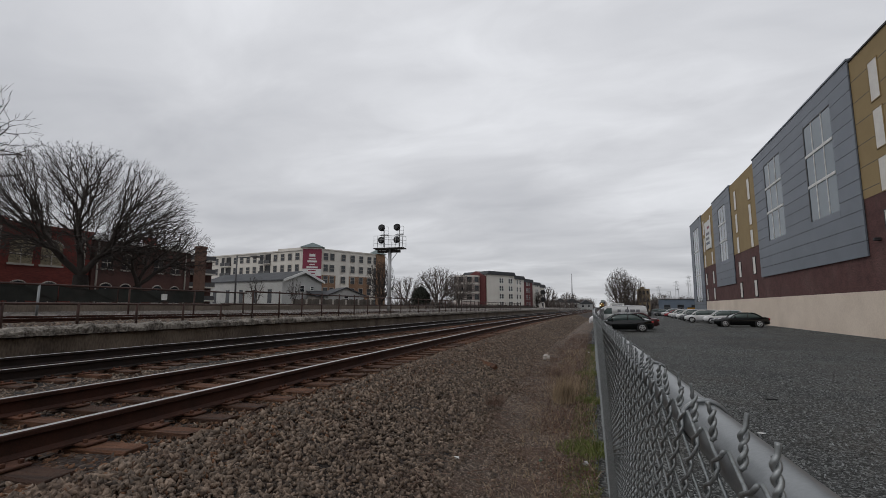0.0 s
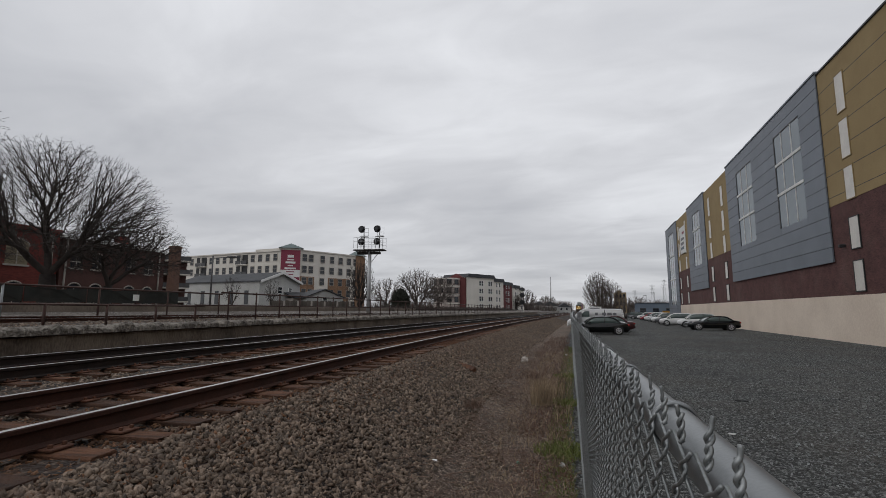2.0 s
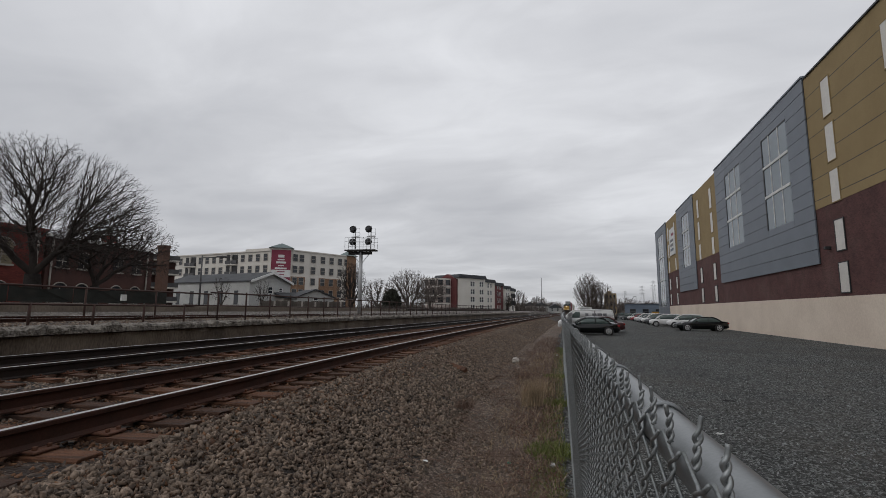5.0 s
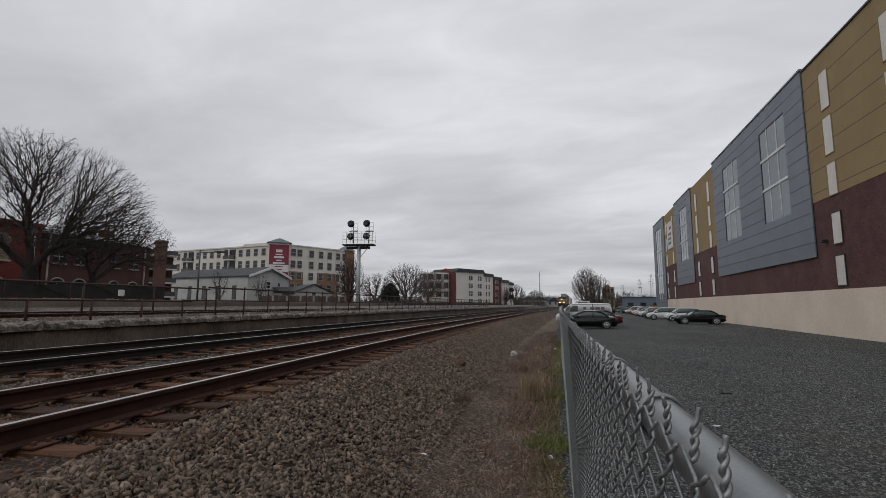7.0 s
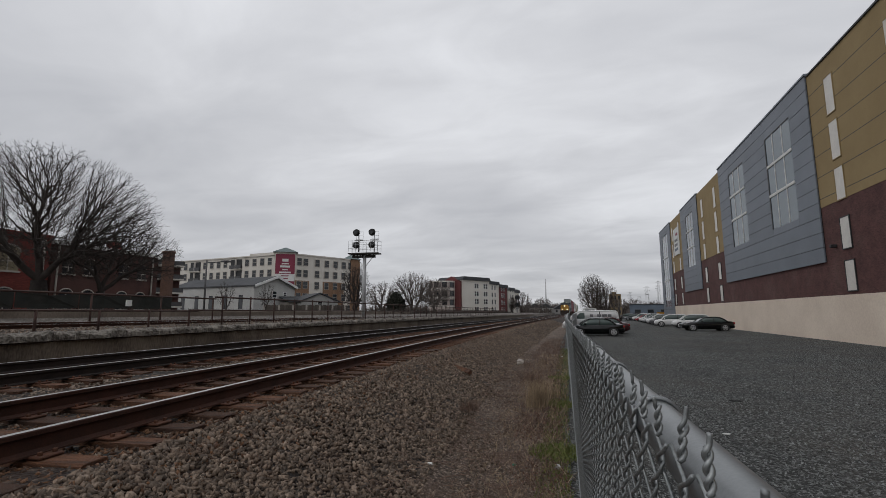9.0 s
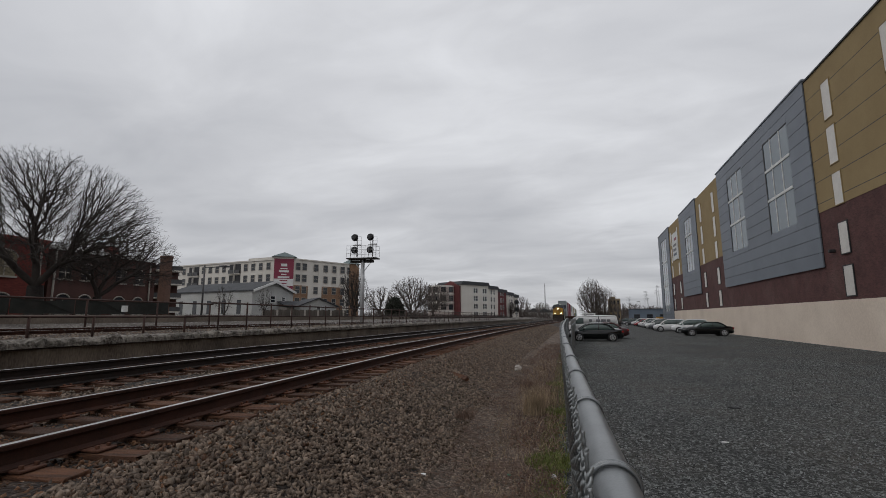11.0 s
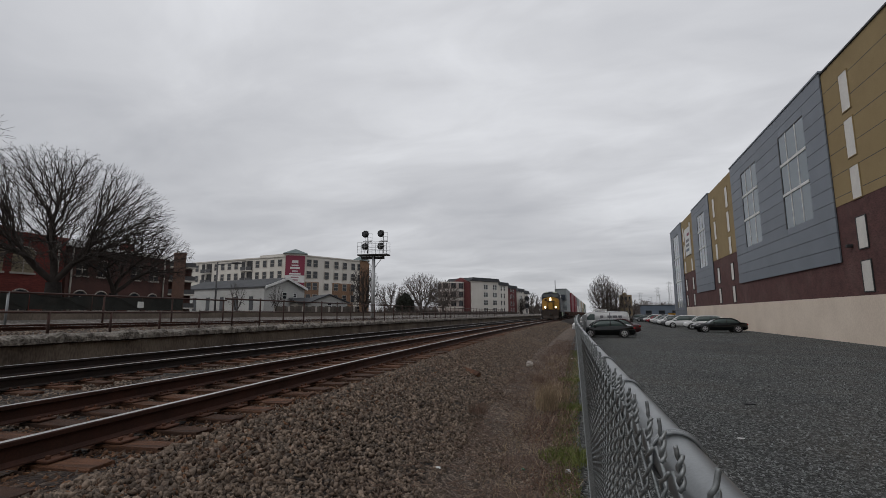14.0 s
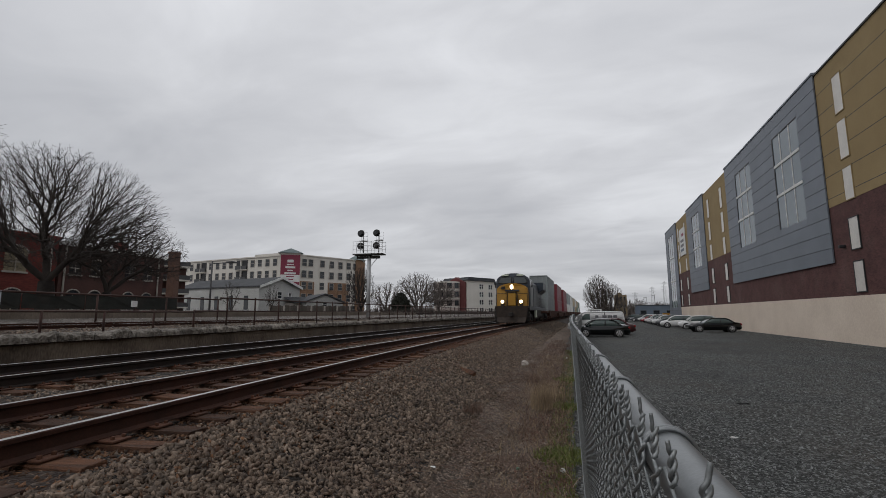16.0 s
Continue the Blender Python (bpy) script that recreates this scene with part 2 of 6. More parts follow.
def brickwork(m, length=0.2, height=0.067, mortar=0.25):
    """Courses of brick over a finished wall material: each brick its own tone, paler joints."""
    n, l = m.node_tree.nodes, m.node_tree.links
    b = n["Principled BSDF"]
    col = b.inputs["Base Color"].links[0].from_socket
    co = n.new("ShaderNodeTexCoord")
    sep, com = n.new("ShaderNodeSeparateXYZ"), n.new("ShaderNodeCombineXYZ")
    add = n.new("ShaderNodeMath")
    l.new(co.outputs["Object"], sep.inputs[0])
    l.new(sep.outputs["X"], add.inputs[0])
    l.new(sep.outputs["Y"], add.inputs[1])
    l.new(add.outputs[0], com.inputs["X"])
    l.new(sep.outputs["Z"], com.inputs["Y"])
    br = n.new("ShaderNodeTexBrick")
    br.inputs["Scale"].default_value, br.inputs["Brick Width"].default_value, br.inputs["Row Height"].default_value = 1.0, length, height
    br.inputs["Mortar Size"].default_value = height * 0.13
    br.inputs["Color1"].default_value, br.inputs["Color2"].default_value = (0.72, 0.72, 0.72, 1), (1.25, 1.25, 1.25, 1)
    br.inputs["Mortar"].default_value = (1 + mortar, 1 + mortar, 1 + mortar, 1)
    l.new(com.outputs[0], br.inputs["Vector"])
    mul = n.new("ShaderNodeMix")
    mul.data_type, mul.blend_type = "RGBA", "MULTIPLY"
    mul.inputs["Factor"].default_value = 1.0
    l.new(col, mul.inputs[6])
    l.new(br.outputs["Color"], mul.inputs[7])
    l.new(mul.outputs[2], b.inputs["Base Color"])
    return m


brickwork(M_brownbrick)
M_tan = material("tan_stucco", (0.245, 0.175, 0.082), (0.3, 0.22, 0.108), rough=0.9, scale=0.6, fine=30, bump=0.1, piece=0.05)
M_panel = material("grey_metal_panel", (0.122, 0.14, 0.167), (0.152, 0.172, 0.202), rough=0.5, metal=0.15, scale=0.5, fine=20, bump=0.02, piece=0.07)
M_dark = material("black_trim", (0.012, 0.012, 0.013), (0.022, 0.022, 0.024), rough=0.6, scale=4, fine=50, bump=0.05)
M_white = material("white_paint", (0.55, 0.55, 0.54), (0.68, 0.68, 0.66), rough=0.7, scale=1.0, fine=20, bump=0.05)
M_pale = material("pale_window_panel", (0.52, 0.49, 0.45), (0.62, 0.59, 0.54), rough=0.35, scale=1.0, fine=10, bump=0.02)
M_glass = glass_dark("window_glass", (0.13, 0.165, 0.19), 0.06)
M_dglass = glass_dark("dark_glass", (0.02, 0.023, 0.027), 0.08)
M_bark = material("bark", (0.016, 0.012, 0.011), (0.04, 0.033, 0.029), scale=6, fine=50, bump=0.5)
M_twig = material("twigs", (0.024, 0.018, 0.015), (0.05, 0.039, 0.033), scale=3, fine=30, bump=0.1)
M_straw = material("dry_grass", (0.22, 0.16, 0.10), (0.38, 0.29, 0.19), scale=4, fine=40, bump=0.0, island=0.35)
M_weed = material("dead_weed", (0.10, 0.06, 0.045), (0.19, 0.125, 0.09), scale=4, fine=40, bump=0.0, island=0.35)
M_green = material("green_grass", (0.075, 0.10, 0.022), (0.17, 0.19, 0.05), scale=4, fine=40, bump=0.0, island=0.3)
M_redbrick = material("red_brick", (0.1, 0.019, 0.014), (0.16, 0.034, 0.026), rough=0.9, scale=0.8, fine=12, bump=0.2, stains=0.3, stain_color=(0.045, 0.016, 0.013))
brickwork(M_redbrick, mortar=0.1)
M_brick_tan = brickwork(material("tan_brick", (0.15, 0.085, 0.05), (0.21, 0.125, 0.075), rough=0.9, scale=0.9, fine=12, bump=0.2))
M_archglass = glass_dark("boarded_window", (0.2, 0.165, 0.105), 0.3)
M_brick = material("brown_brick", (0.085, 0.045, 0.032), (0.145, 0.08, 0.058), rough=0.9, scale=0.9, fine=12, bump=0.2)
M_stucco = material("cream_stucco", (0.52, 0.49, 0.44), (0.62, 0.59, 0.54), rough=0.9, scale=0.25, fine=6, bump=0.03)
M_roof = material("dark_shingle", (0.03, 0.032, 0.036), (0.06, 0.063, 0.068), scale=0.7, fine=9, bump=0.2)
M_shed = material("painted_block", (0.33, 0.33, 0.32), (0.45, 0.45, 0.435), scale=0.5, fine=8, bump=0.1, stains=0.3, stain_color=(0.24, 0.23, 0.2))
M_maroon = material("maroon_banner", (0.17, 0.016, 0.04), (0.22, 0.024, 0.055), rough=0.6, scale=0.4, fine=5, bump=0.02)
M_rustpipe = material("rusty_pipe", (0.026, 0.012, 0.009), (0.06, 0.027, 0.02), rough=0.8, scale=4, fine=60, bump=0.1)
M_yellow = material("yellow_enamel", (0.3, 0.15, 0.009), (0.39, 0.2, 0.013), rough=0.5, scale=1.5, fine=20, bump=0.03, stains=0.4, stain_color=(0.11, 0.06, 0.018))
M_navy = material("dark_blue_enamel", (0.012, 0.018, 0.03), (0.022, 0.03, 0.045), rough=0.45, scale=1.5, fine=20, bump=0.03)
M_grime = material("grimy_steel", (0.018, 0.016, 0.015), (0.04, 0.036, 0.033), rough=0.8, metal=0.2, scale=4, fine=40, bump=0.15)
M_lamp = glow("lit_headlamp", (1.0, 0.8, 0.45), 12.0)
# weak warm emission that draws the yellow halo round the lamps
M_lamp_halo = glow("lamp_halo_glow", (1.0, 0.55, 0.1), 0.75)
M_tyre = material("rubber", (0.014, 0.014, 0.014), (0.024, 0.024, 0.024), rough=0.85, scale=8, fine=60, bump=0.1)
M_alloy = material("alloy_rim", (0.45, 0.45, 0.46), (0.6, 0.6, 0.61), rough=0.35, metal=0.8, scale=8, fine=60, bump=0.0)

M_bluemetal = material("blue_metal", (0.085, 0.11, 0.145), (0.12, 0.15, 0.19), rough=0.6, scale=0.5, fine=10, bump=0.05)
M_tantower = material("tan_block", (0.17, 0.125, 0.07), (0.23, 0.175, 0.105), rough=0.85, scale=0.5, fine=10, bump=0.05)
M_leaf = material("fallen_leaves", (0.09, 0.04, 0.028), (0.17, 0.085, 0.055), scale=6, fine=40, bump=0, island=0.4)
# paler than M_twig: the haze of distant crowns is put into the colour
M_hazed_twig = material("hazed_far_twigs", (0.075, 0.06, 0.053), (0.125, 0.105, 0.093), scale=3, fine=30, bump=0.0)
M_shrub = material("dark_evergreen", (0.012, 0.014, 0.009), (0.03, 0.032, 0.02), scale=3, fine=30, bump=0, island=0.4)
M_teal_roof = material("teal_roof", (0.07, 0.10, 0.10), (0.11, 0.145, 0.145), rough=0.6, scale=1, fine=10, bump=0.05)
M_brick_dark = material("dark_brown_brick", (0.045, 0.02, 0.016), (0.085, 0.037, 0.03), rough=0.9, scale=0.9, fine=12, bump=0.2)
M_brick_buff = material("buff_brick", (0.31, 0.26, 0.235), (0.4, 0.345, 0.315), rough=0.9, scale=0.9, fine=12, bump=0.2)
M_maroonbrick = material("maroon_brick", (0.085, 0.022, 0.022), (0.125, 0.036, 0.036), rough=0.9, scale=0.9, fine=12, bump=0.2)
M_trim = material("weathered_trim", (0.28, 0.25, 0.22), (0.4, 0.37, 0.33), rough=0.8, scale=2, fine=30, bump=0.05)
M_sigpaint = material("grey_mast_paint", (0.33, 0.335, 0.34), (0.45, 0.455, 0.46), rough=0.5, metal=0.3, scale=3, fine=40, bump=0.03)


def enamel(name, color, rough=0.3):
    return material(name, tuple(c * 0.92 for c in color), tuple(min(1, c * 1.08) for c in color), rough=rough, scale=0.8, fine=30, bump=0.0)


# ---- building helpers ----


def part(name, bm, mat, parent=None, label=""):
    """Links a bmesh as one mesh object, under a thing or a part."""
    me = bpy.data.meshes.new(name)
    bm.to_mesh(me)
    bm.free()
    me.materials.append(mat)
    ob = new(name, me)
    if parent:
        ob.parent = parent
    if label:
        ob["label"] = label
    return ob


def thing(name, label, category, group="", kind="", at=(0, 0, 0), turn=0.0):
    ob = new(name)
    ob.matrix_basis = pose(*at, 0, 0, turn)
    return tagged(ob, label, category, group, kind)


def add_box(bm, x0, x1, y0, y1, z0, z1, bevel=0.0):
    r = bmesh.ops.create_cube(bm, size=1.0)
    vs = r["verts"]
    for v in vs:
        v.co = Vector(((x0 + x1) / 2 + v.co.x * (x1 - x0), (y0 + y1) / 2 + v.co.y * (y1 - y0), (z0 + z1) / 2 + v.co.z * (z1 - z0)))
    if bevel:
        es = list({e for v in vs for e in v.link_edges})
        bmesh.ops.bevel(bm, geom=es, offset=bevel, segments=1, affect="EDGES")
    return bm


def box(x0, x1, y0, y1, z0, z1, bevel=0.0):
    return add_box(bmesh.new(), x0, x1, y0, y1, z0, z1, bevel)


def add_tube(bm, a, b, r0, r1=None, sides=8, caps=True):
    """A round bar from a to b."""
    a, b = Vector(a), Vector(b)
    r1 = r0 if r1 is None else r1
    q = (b - a).to_track_quat("Z", "Y")
    rings = []
    for p, r in ((a, r0), (b, r1)):
        rings.append([bm.verts.new(p + q @ Vector((r * math.cos(2 * math.pi * k / sides), r * math.sin(2 * math.pi * k / sides), 0))) for k in range(sides)])
    for k in range(sides):
        f = bm.faces.new((rings[0][k], rings[0][(k + 1) % sides], rings[1][(k + 1) % sides], rings[1][k]))
        f.smooth = True
    if caps:
        bm.faces.new(rings[0][::-1])
        bm.faces.new(rings[1])
    return bm


def tube(a, b, r0, r1=None, sides=8):
    return add_tube(bmesh.new(), a, b, r0, r1, sides)


def add_prism(bm, outline, axis, lo, hi):
    """An outline in a plane, pushed along axis ('x', 'y' or 'z') from lo to hi."""
    def at(p, h):
        return {"x": (h, p[0], p[1]), "y": (p[0], h, p[1]), "z": (p[0], p[1], h)}[axis]
    a = [bm.verts.new(at(p, lo)) for p in outline]
    b = [bm.verts.new(at(p, hi)) for p in outline]
    bm.faces.new(a)
    bm.faces.new(b[::-1])
    for k in range(len(a)):
        j = (k + 1) % len(a)
        bm.faces.new((a[k], b[k], b[j], a[j]))
    bmesh.ops.recalc_face_normals(bm, faces=bm.faces[:])
    return bm


def prism(outline, axis, lo, hi):
    return add_prism(bmesh.new(), outline, axis, lo, hi)


def mesh_from(name, verts, faces, mat, parent=None, smooth=False):
    me = bpy.data.meshes.new(name)
    me.from_pydata(verts, [], faces)
    if smooth:
        me.polygons.foreach_set("use_smooth", [True] * len(me.polygons))
    me.materials.append(mat)
    ob = new(name, me)
    if parent:
        ob.parent = parent
    return ob


def shared(name, me, parent, m):
    """Another object on a mesh that is already there."""
    ob = new(name, me)
    ob.parent = parent
    ob.matrix_basis = m
    return ob


# the line of the tracks bends gently to the right and then runs straight
def bend(y):
    return 2.6 * (math.exp(-y / 24) - 1) if y > 0 else -0.108 * y


def dip(y):
    """The tracks fall a little as they run away."""
    return 0.15 * (math.exp(-y / 25) - 1) if y > 0 else 0.0


def bend_turn(y):
    return math.degrees(math.atan(0.108 * (math.exp(-y / 24) if y > 0 else 1.0)))


TRACK_1, TRACK_2 = -4.48, -8.44
RAIL_TOP = 1.12

# ---- ground ----
# cross-section: offset from the line of track 1, height
SECTION = [(-3000, 1.4), (-300, 1.42), (-60, 1.46), (-34, 1.6), (-19, 1.85), (-15.8, 1.8), (-12, 1.62), (-7.25, 1.5), (-7.2, 0.7), (-6.9, 0.78), (-6.3, 0.86), (-5.6, 0.87), (-2.3, 0.87),
           (-1.98, 0.84), (-1.6, 0.87), (1.4, 0.88), (1.7, 0.82), (2.2, 0.64), (2.7, 0.44), (3.2, 0.26), (3.7, 0.12), (4.1, 0.06), (4.55, 0.04), (4.8, 0.0),
           (9, 0.0), (22, 0.0), (60, 0.0), (300, 0.2), (3000, 0.3)]


def section_z(u):
    for (a, za), (b, zb) in zip(SECTION, SECTION[1:]):
        if a <= u <= b:
            return za + (zb - za) * (u - a) / (b - a)
    return 0.0


def ground_sheet():
    us = []
    for (a, _), (b, _) in zip(SECTION, SECTION[1:]):
        n = max(1, int((b - a) / (0.35 if -7.3 < a < 5 else 1e9)) + 0)
        us += [a + (b - a) * k / n for k in range(n)]
    us.append(SECTION[-1][0])
    ys = [-400, -60, -15, -4] + [-3 + 0.6 * k for k in range(60)] + [35 + 3 * k for k in range(30)] + [130, 180, 260, 400, 800, 1600, 3500]
    verts, faces = [], []
    for y in ys:
        for u in us:
            z = section_z(u) + (dip(y) * min(1.0, max(0.0, (4.4 - u) / 1.4)) if u > -7.22 else 0.0)
            if -7.1 < u < 5 and -4 < y < 120:
                z += 0.035 * noise.noise((u * 1.3, y * 0.9, 0)) + 0.02 * noise.noise((u * 3.1, y * 3.1, 4))
            verts.append((TRACK_1 + bend(min(max(y, -30), 300)) + u, y, z))
    w = len(us)
    for j in range(len(ys) - 1):
        for i in range(w - 1):
            a = j * w + i
            faces.append((a, a + 1, a + 1 + w, a + w))
    ob = mesh_from("ground", verts, faces, M_ground, smooth=True)
    for m in (M_ballast_bed_shade, M_lot, M_platform):
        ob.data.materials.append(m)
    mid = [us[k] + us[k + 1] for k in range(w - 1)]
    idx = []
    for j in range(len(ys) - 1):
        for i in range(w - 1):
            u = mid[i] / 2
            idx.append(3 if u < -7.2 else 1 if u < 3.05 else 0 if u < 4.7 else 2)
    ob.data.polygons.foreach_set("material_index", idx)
    return tagged(ob, "flat railside ground of crushed stone, packed dirt and gravel", "ground", kind="structure")


# near-black: the shade between the stones is put into the bed's colour
M_ballast_bed_shade = gravel("ballast_bed_gap_shade", (0.004, 0.0027, 0.0019), (0.02, 0.0135, 0.0095), (0.11, 0.083, 0.064), cells=15, patch=0.5, relief=0.06, tint=(0.052, 0.023, 0.012), tint_amount=0.65)
ground_sheet()


def stones(name, label, n, place, size, mat, seed):
    """Loose broken stones: place(rng) gives x, y, z; one mesh of many small rough lumps."""
    rng = np.random.default_rng(seed)
    base = np.array([(math.cos(a), math.sin(a), h) for h, t in ((0.62, 0.0), (-0.62, 1.047)) for a in (t, t + 2.094, t + 4.189)])
    tri = np.array([(0, 1, 2), (5, 4, 3), (0, 3, 1), (1, 3, 4), (1, 4, 2), (2, 4, 5), (2, 5, 0), (0, 5, 3)])
    pts = place(rng, n)
    n = len(pts)
    pts[:, 2] += rng.uniform(-0.5, 0.6, n) * size[0]
    v = base[None] * rng.uniform(0.6, 1.3, (n, 6, 3)) + rng.uniform(-0.16, 0.16, (n, 6, 3))
    v = v * np.stack([rng.uniform(0.8, 1.45, n), rng.uniform(0.55, 0.95, n), rng.uniform(0.42, 0.8, n)], 1)[:, None, :]
    q = rng.normal(size=(n, 4))
    q /= np.linalg.norm(q, axis=1)[:, None]
    w, x, y, z = q.T
    R = np.stack([np.stack([1 - 2 * (y * y + z * z), 2 * (x * y - z * w), 2 * (x * z + y * w)], 1),
                  np.stack([2 * (x * y + z * w), 1 - 2 * (x * x + z * z), 2 * (y * z - x * w)], 1),
                  np.stack([2 * (x * z - y * w), 2 * (y * z + x * w), 1 - 2 * (x * x + y * y)], 1)], 1)
    s = size[0] + (size[1] - size[0]) * rng.random(n) ** 1.7
    v = np.einsum("nij,nkj->nki", R, v) * s[:, None, None] + pts[:, None, :]
    f = tri[None] + 6 * np.arange(n)[:, None, None]
    me = bpy.data.meshes.new(name)
    me.vertices.add(n * 6)
    me.vertices.foreach_set("co", v.ravel())
    me.loops.add(n * 24)
    me.loops.foreach_set("vertex_index", f.ravel().astype(np.int32))
    me.polygons.add(n * 8)
    me.polygons.foreach_set("loop_start", np.arange(n * 8, dtype=np.int32) * 3)
    me.update(calc_edges=True)
    me.materials.append(mat)
    return tagged(new(name, me), label, "gravel", kind="stuff")


def along(u0, u1, y0, y1, power=1.0, lift=0.0):
    """Places on the ground between two offsets, denser towards y0."""
    def place(rng, n):
        u = rng.uniform(u0, u1, n)
        y = y0 + (y1 - y0) * rng.random(n) ** power
        return np.array([(TRACK_1 + bend(b) + a, b, section_z(a) + (dip(b) * min(1.0, max(0.0, (4.4 - a) / 1.4)) if a > -7.22 else 0.0) + lift) for a, b in zip(u, y)])
    return place


stones("ballast", "grey-brown crushed stone ballast on the track shoulder", 36000, along(1.38, 3.3, 1.8, 30, 1.75, 0.008), (0.017, 0.042), M_ballast, 1)
stones("ballast", "crushed stone ballast farther along the track shoulder", 15000, along(0.9, 3.5, 27, 80, 1.3, 0.0), (0.03, 0.055), M_ballast, 13)
stones("ballast", "crushed stone ballast on the shoulder beside the fence end", 14000, along(1.0, 3.3, -8, 2.2, 1.0, 0.004), (0.018, 0.042), M_ballast, 15)
stones("ballast", "crushed stone ballast around the tie ends", 5000, along(1.0, 1.4, 1.8, 28, 1.5, -0.012), (0.016, 0.034), M_ballast, 14)
stones("ballast", "grey-brown crushed stone ballast between the two tracks", 16000, along(-3.6, -0.6, 2.0, 26, 1.4, 0.0), (0.016, 0.036), M_ballast, 2)
stones("ballast", "rust-stained stones along the near rail", 9000, along(0.72, 2.1, 1.8, 26, 1.6, 0.0), (0.016, 0.036), M_rustballast, 11)
stones("ballast", "rust-stained stones between the rails", 8000, along(-0.66, 0.66, 2.0, 26, 1.5, 0.0), (0.013, 0.033), M_rustballast, 12)
stones("ballast", "crushed stone beside the platform wall", 2500, along(-6.7, -4.9, 3.0, 24, 1.3, 0.0), (0.018, 0.046), M_ballast, 6)
stones("ballast", "stray ballast stones thinning out onto the dirt", 5200, lambda rng, n: along(2.9, 3.9, 1.8, 26, 1.6, 0.0)(rng, n)[rng.random(n) < 0.75], (0.01, 0.03), M_ballast, 8)
stones("loose_stones", "small stones scattered over packed dirt", 5200, along(2.8, 4.6, 2.0, 22, 1.6, 0.0), (0.006, 0.026), M_ballast, 3)
stones("lot_gravel", "loose dark grey gravel covering the parking lot", 64000, along(4.8, 17, 1.5, 26, 1.6, 0.0), (0.009, 0.026), M_lotstone, 4)
stones("platform_stones", "pale broken stones on the old platform", 3500, along(-9.4, -7.3, 4.0, 30, 1.3, 0.0), (0.015, 0.05), M_ballast, 7)

# ---- tracks ----
RAIL_SHAPE = [(-0.075, 0.0), (0.075, 0.0), (0.075, 0.012), (0.012, 0.032), (0.010, 0.125), (0.036, 0.138), (0.037, 0.168), (0.028, 0.176), (0.022, 0.1775), (-0.022, 0.1775), (-0.028, 0.176),
              (-0.037, 0.168), (-0.036, 0.138), (-0.010, 0.125), (-0.012, 0.032), (-0.075, 0.012)]


def rail(parent, u, label, lift=0.0, mat=None):
    ys = [-12 + 0.75 * k for k in range(80)] + [50 + 5 * k for k in range(150)]
    k = len(RAIL_SHAPE)
    verts, faces, idx = [], [], []
    for y in ys:
        x = u + bend(y)
        verts += [(x + a, y, RAIL_TOP - 0.176 + lift + dip(y) + b) for a, b in RAIL_SHAPE]
    for j in range(len(ys) - 1):
        for i in range(k):
            a, b = j * k + i, j * k + (i + 1) % k
            faces.append((a, b, b + k, a + k))
            idx.append(1 if i in (7, 8) else 0)
    ob = mesh_from("rail", verts, faces, mat or M_rail, parent)
    ob.data.materials.append(M_railtop)
    ob.data.polygons.foreach_set("material_index", idx)
    if label:
        ob["label"] = label


def track(u, label, seed):
    rnd = random.Random(seed)
    tr = thing("railway_track", label, "track", "parallel tracks", "structure")
    side = M_rail if seed == 1 else M_rail_shaded
    rail(tr, u + 0.752, "rusty steel rail with a polished head", mat=side)
    rail(tr, u - 0.752, "", 0.0 if seed == 1 else 0.03, mat=side)
    tie_me = []
    for k in range(5):
        bm = box(-1.3, 1.3, -0.115, 0.115, -0.17, 0.0, 0.012)
        for v in bm.verts:
            v.co += Vector((rnd.uniform(-0.025, 0.025), rnd.uniform(-0.012, 0.012), rnd.uniform(-0.008, 0.004)))
        me = bpy.data.meshes.new("tie")
        bm.to_mesh(me)
        bm.free()
        me.materials.append(M_tie)
        tie_me.append(me)
    bm = box(-0.18, 0.18, -0.095, 0.095, 0.0, 0.022, 0.006)
    for sx in (-0.13, 0.13):
        for sy in (-0.055, 0.055):
            add_box(bm, sx - 0.014, sx + 0.014, sy - 0.014, sy + 0.014, 0.02, 0.05, 0.004)
    plate_me = bpy.data.meshes.new("tie_plate")
    bm.to_mesh(plate_me)
    bm.free()
    plate_me.materials.append(M_plate)
    y = -9.2
    top = RAIL_TOP - 0.176 - 0.02
    n = 0
    while y < 75:
        tie = shared("tie", tie_me[rnd.randrange(5)], tr, pose(u + bend(y) + rnd.uniform(-0.05, 0.05), y, top + dip(y), 0, 0, bend_turn(y) + rnd.uniform(-1.5, 1.5)))
        if y < 26:
            for s in (-0.752, 0.752):
                shared("tie_plate", plate_me, tie, pose(s, 0, 0.002, 0, 0, 0))
        y += 0.53 + rnd.uniform(-0.03, 0.03)
        n += 1
    verts, faces = [], []
    while y < 250:
        x = u + bend(y)
        b = len(verts)
        verts += [(x + sx * 1.3, y + sy * 0.115, top + dip(y) - 0.1 * (1 - h)) for h in (0, 1) for sy in (-1, 1) for sx in (-1, 1)]
        faces += [(b + 4, b + 5, b + 7, b + 6), (b, b + 1, b + 5, b + 4), (b + 1, b + 3, b + 7, b + 5)]
        y += 0.53
    tagged(mesh_from("far_ties", verts, faces, M_tie, tr), kind="stuff")
    return tr


track(TRACK_1, "railway track of rusty steel rails on weathered wooden ties", 1)
track(TRACK_2, "second railway track of steel rails with shade in their colour, on wooden ties", 2)

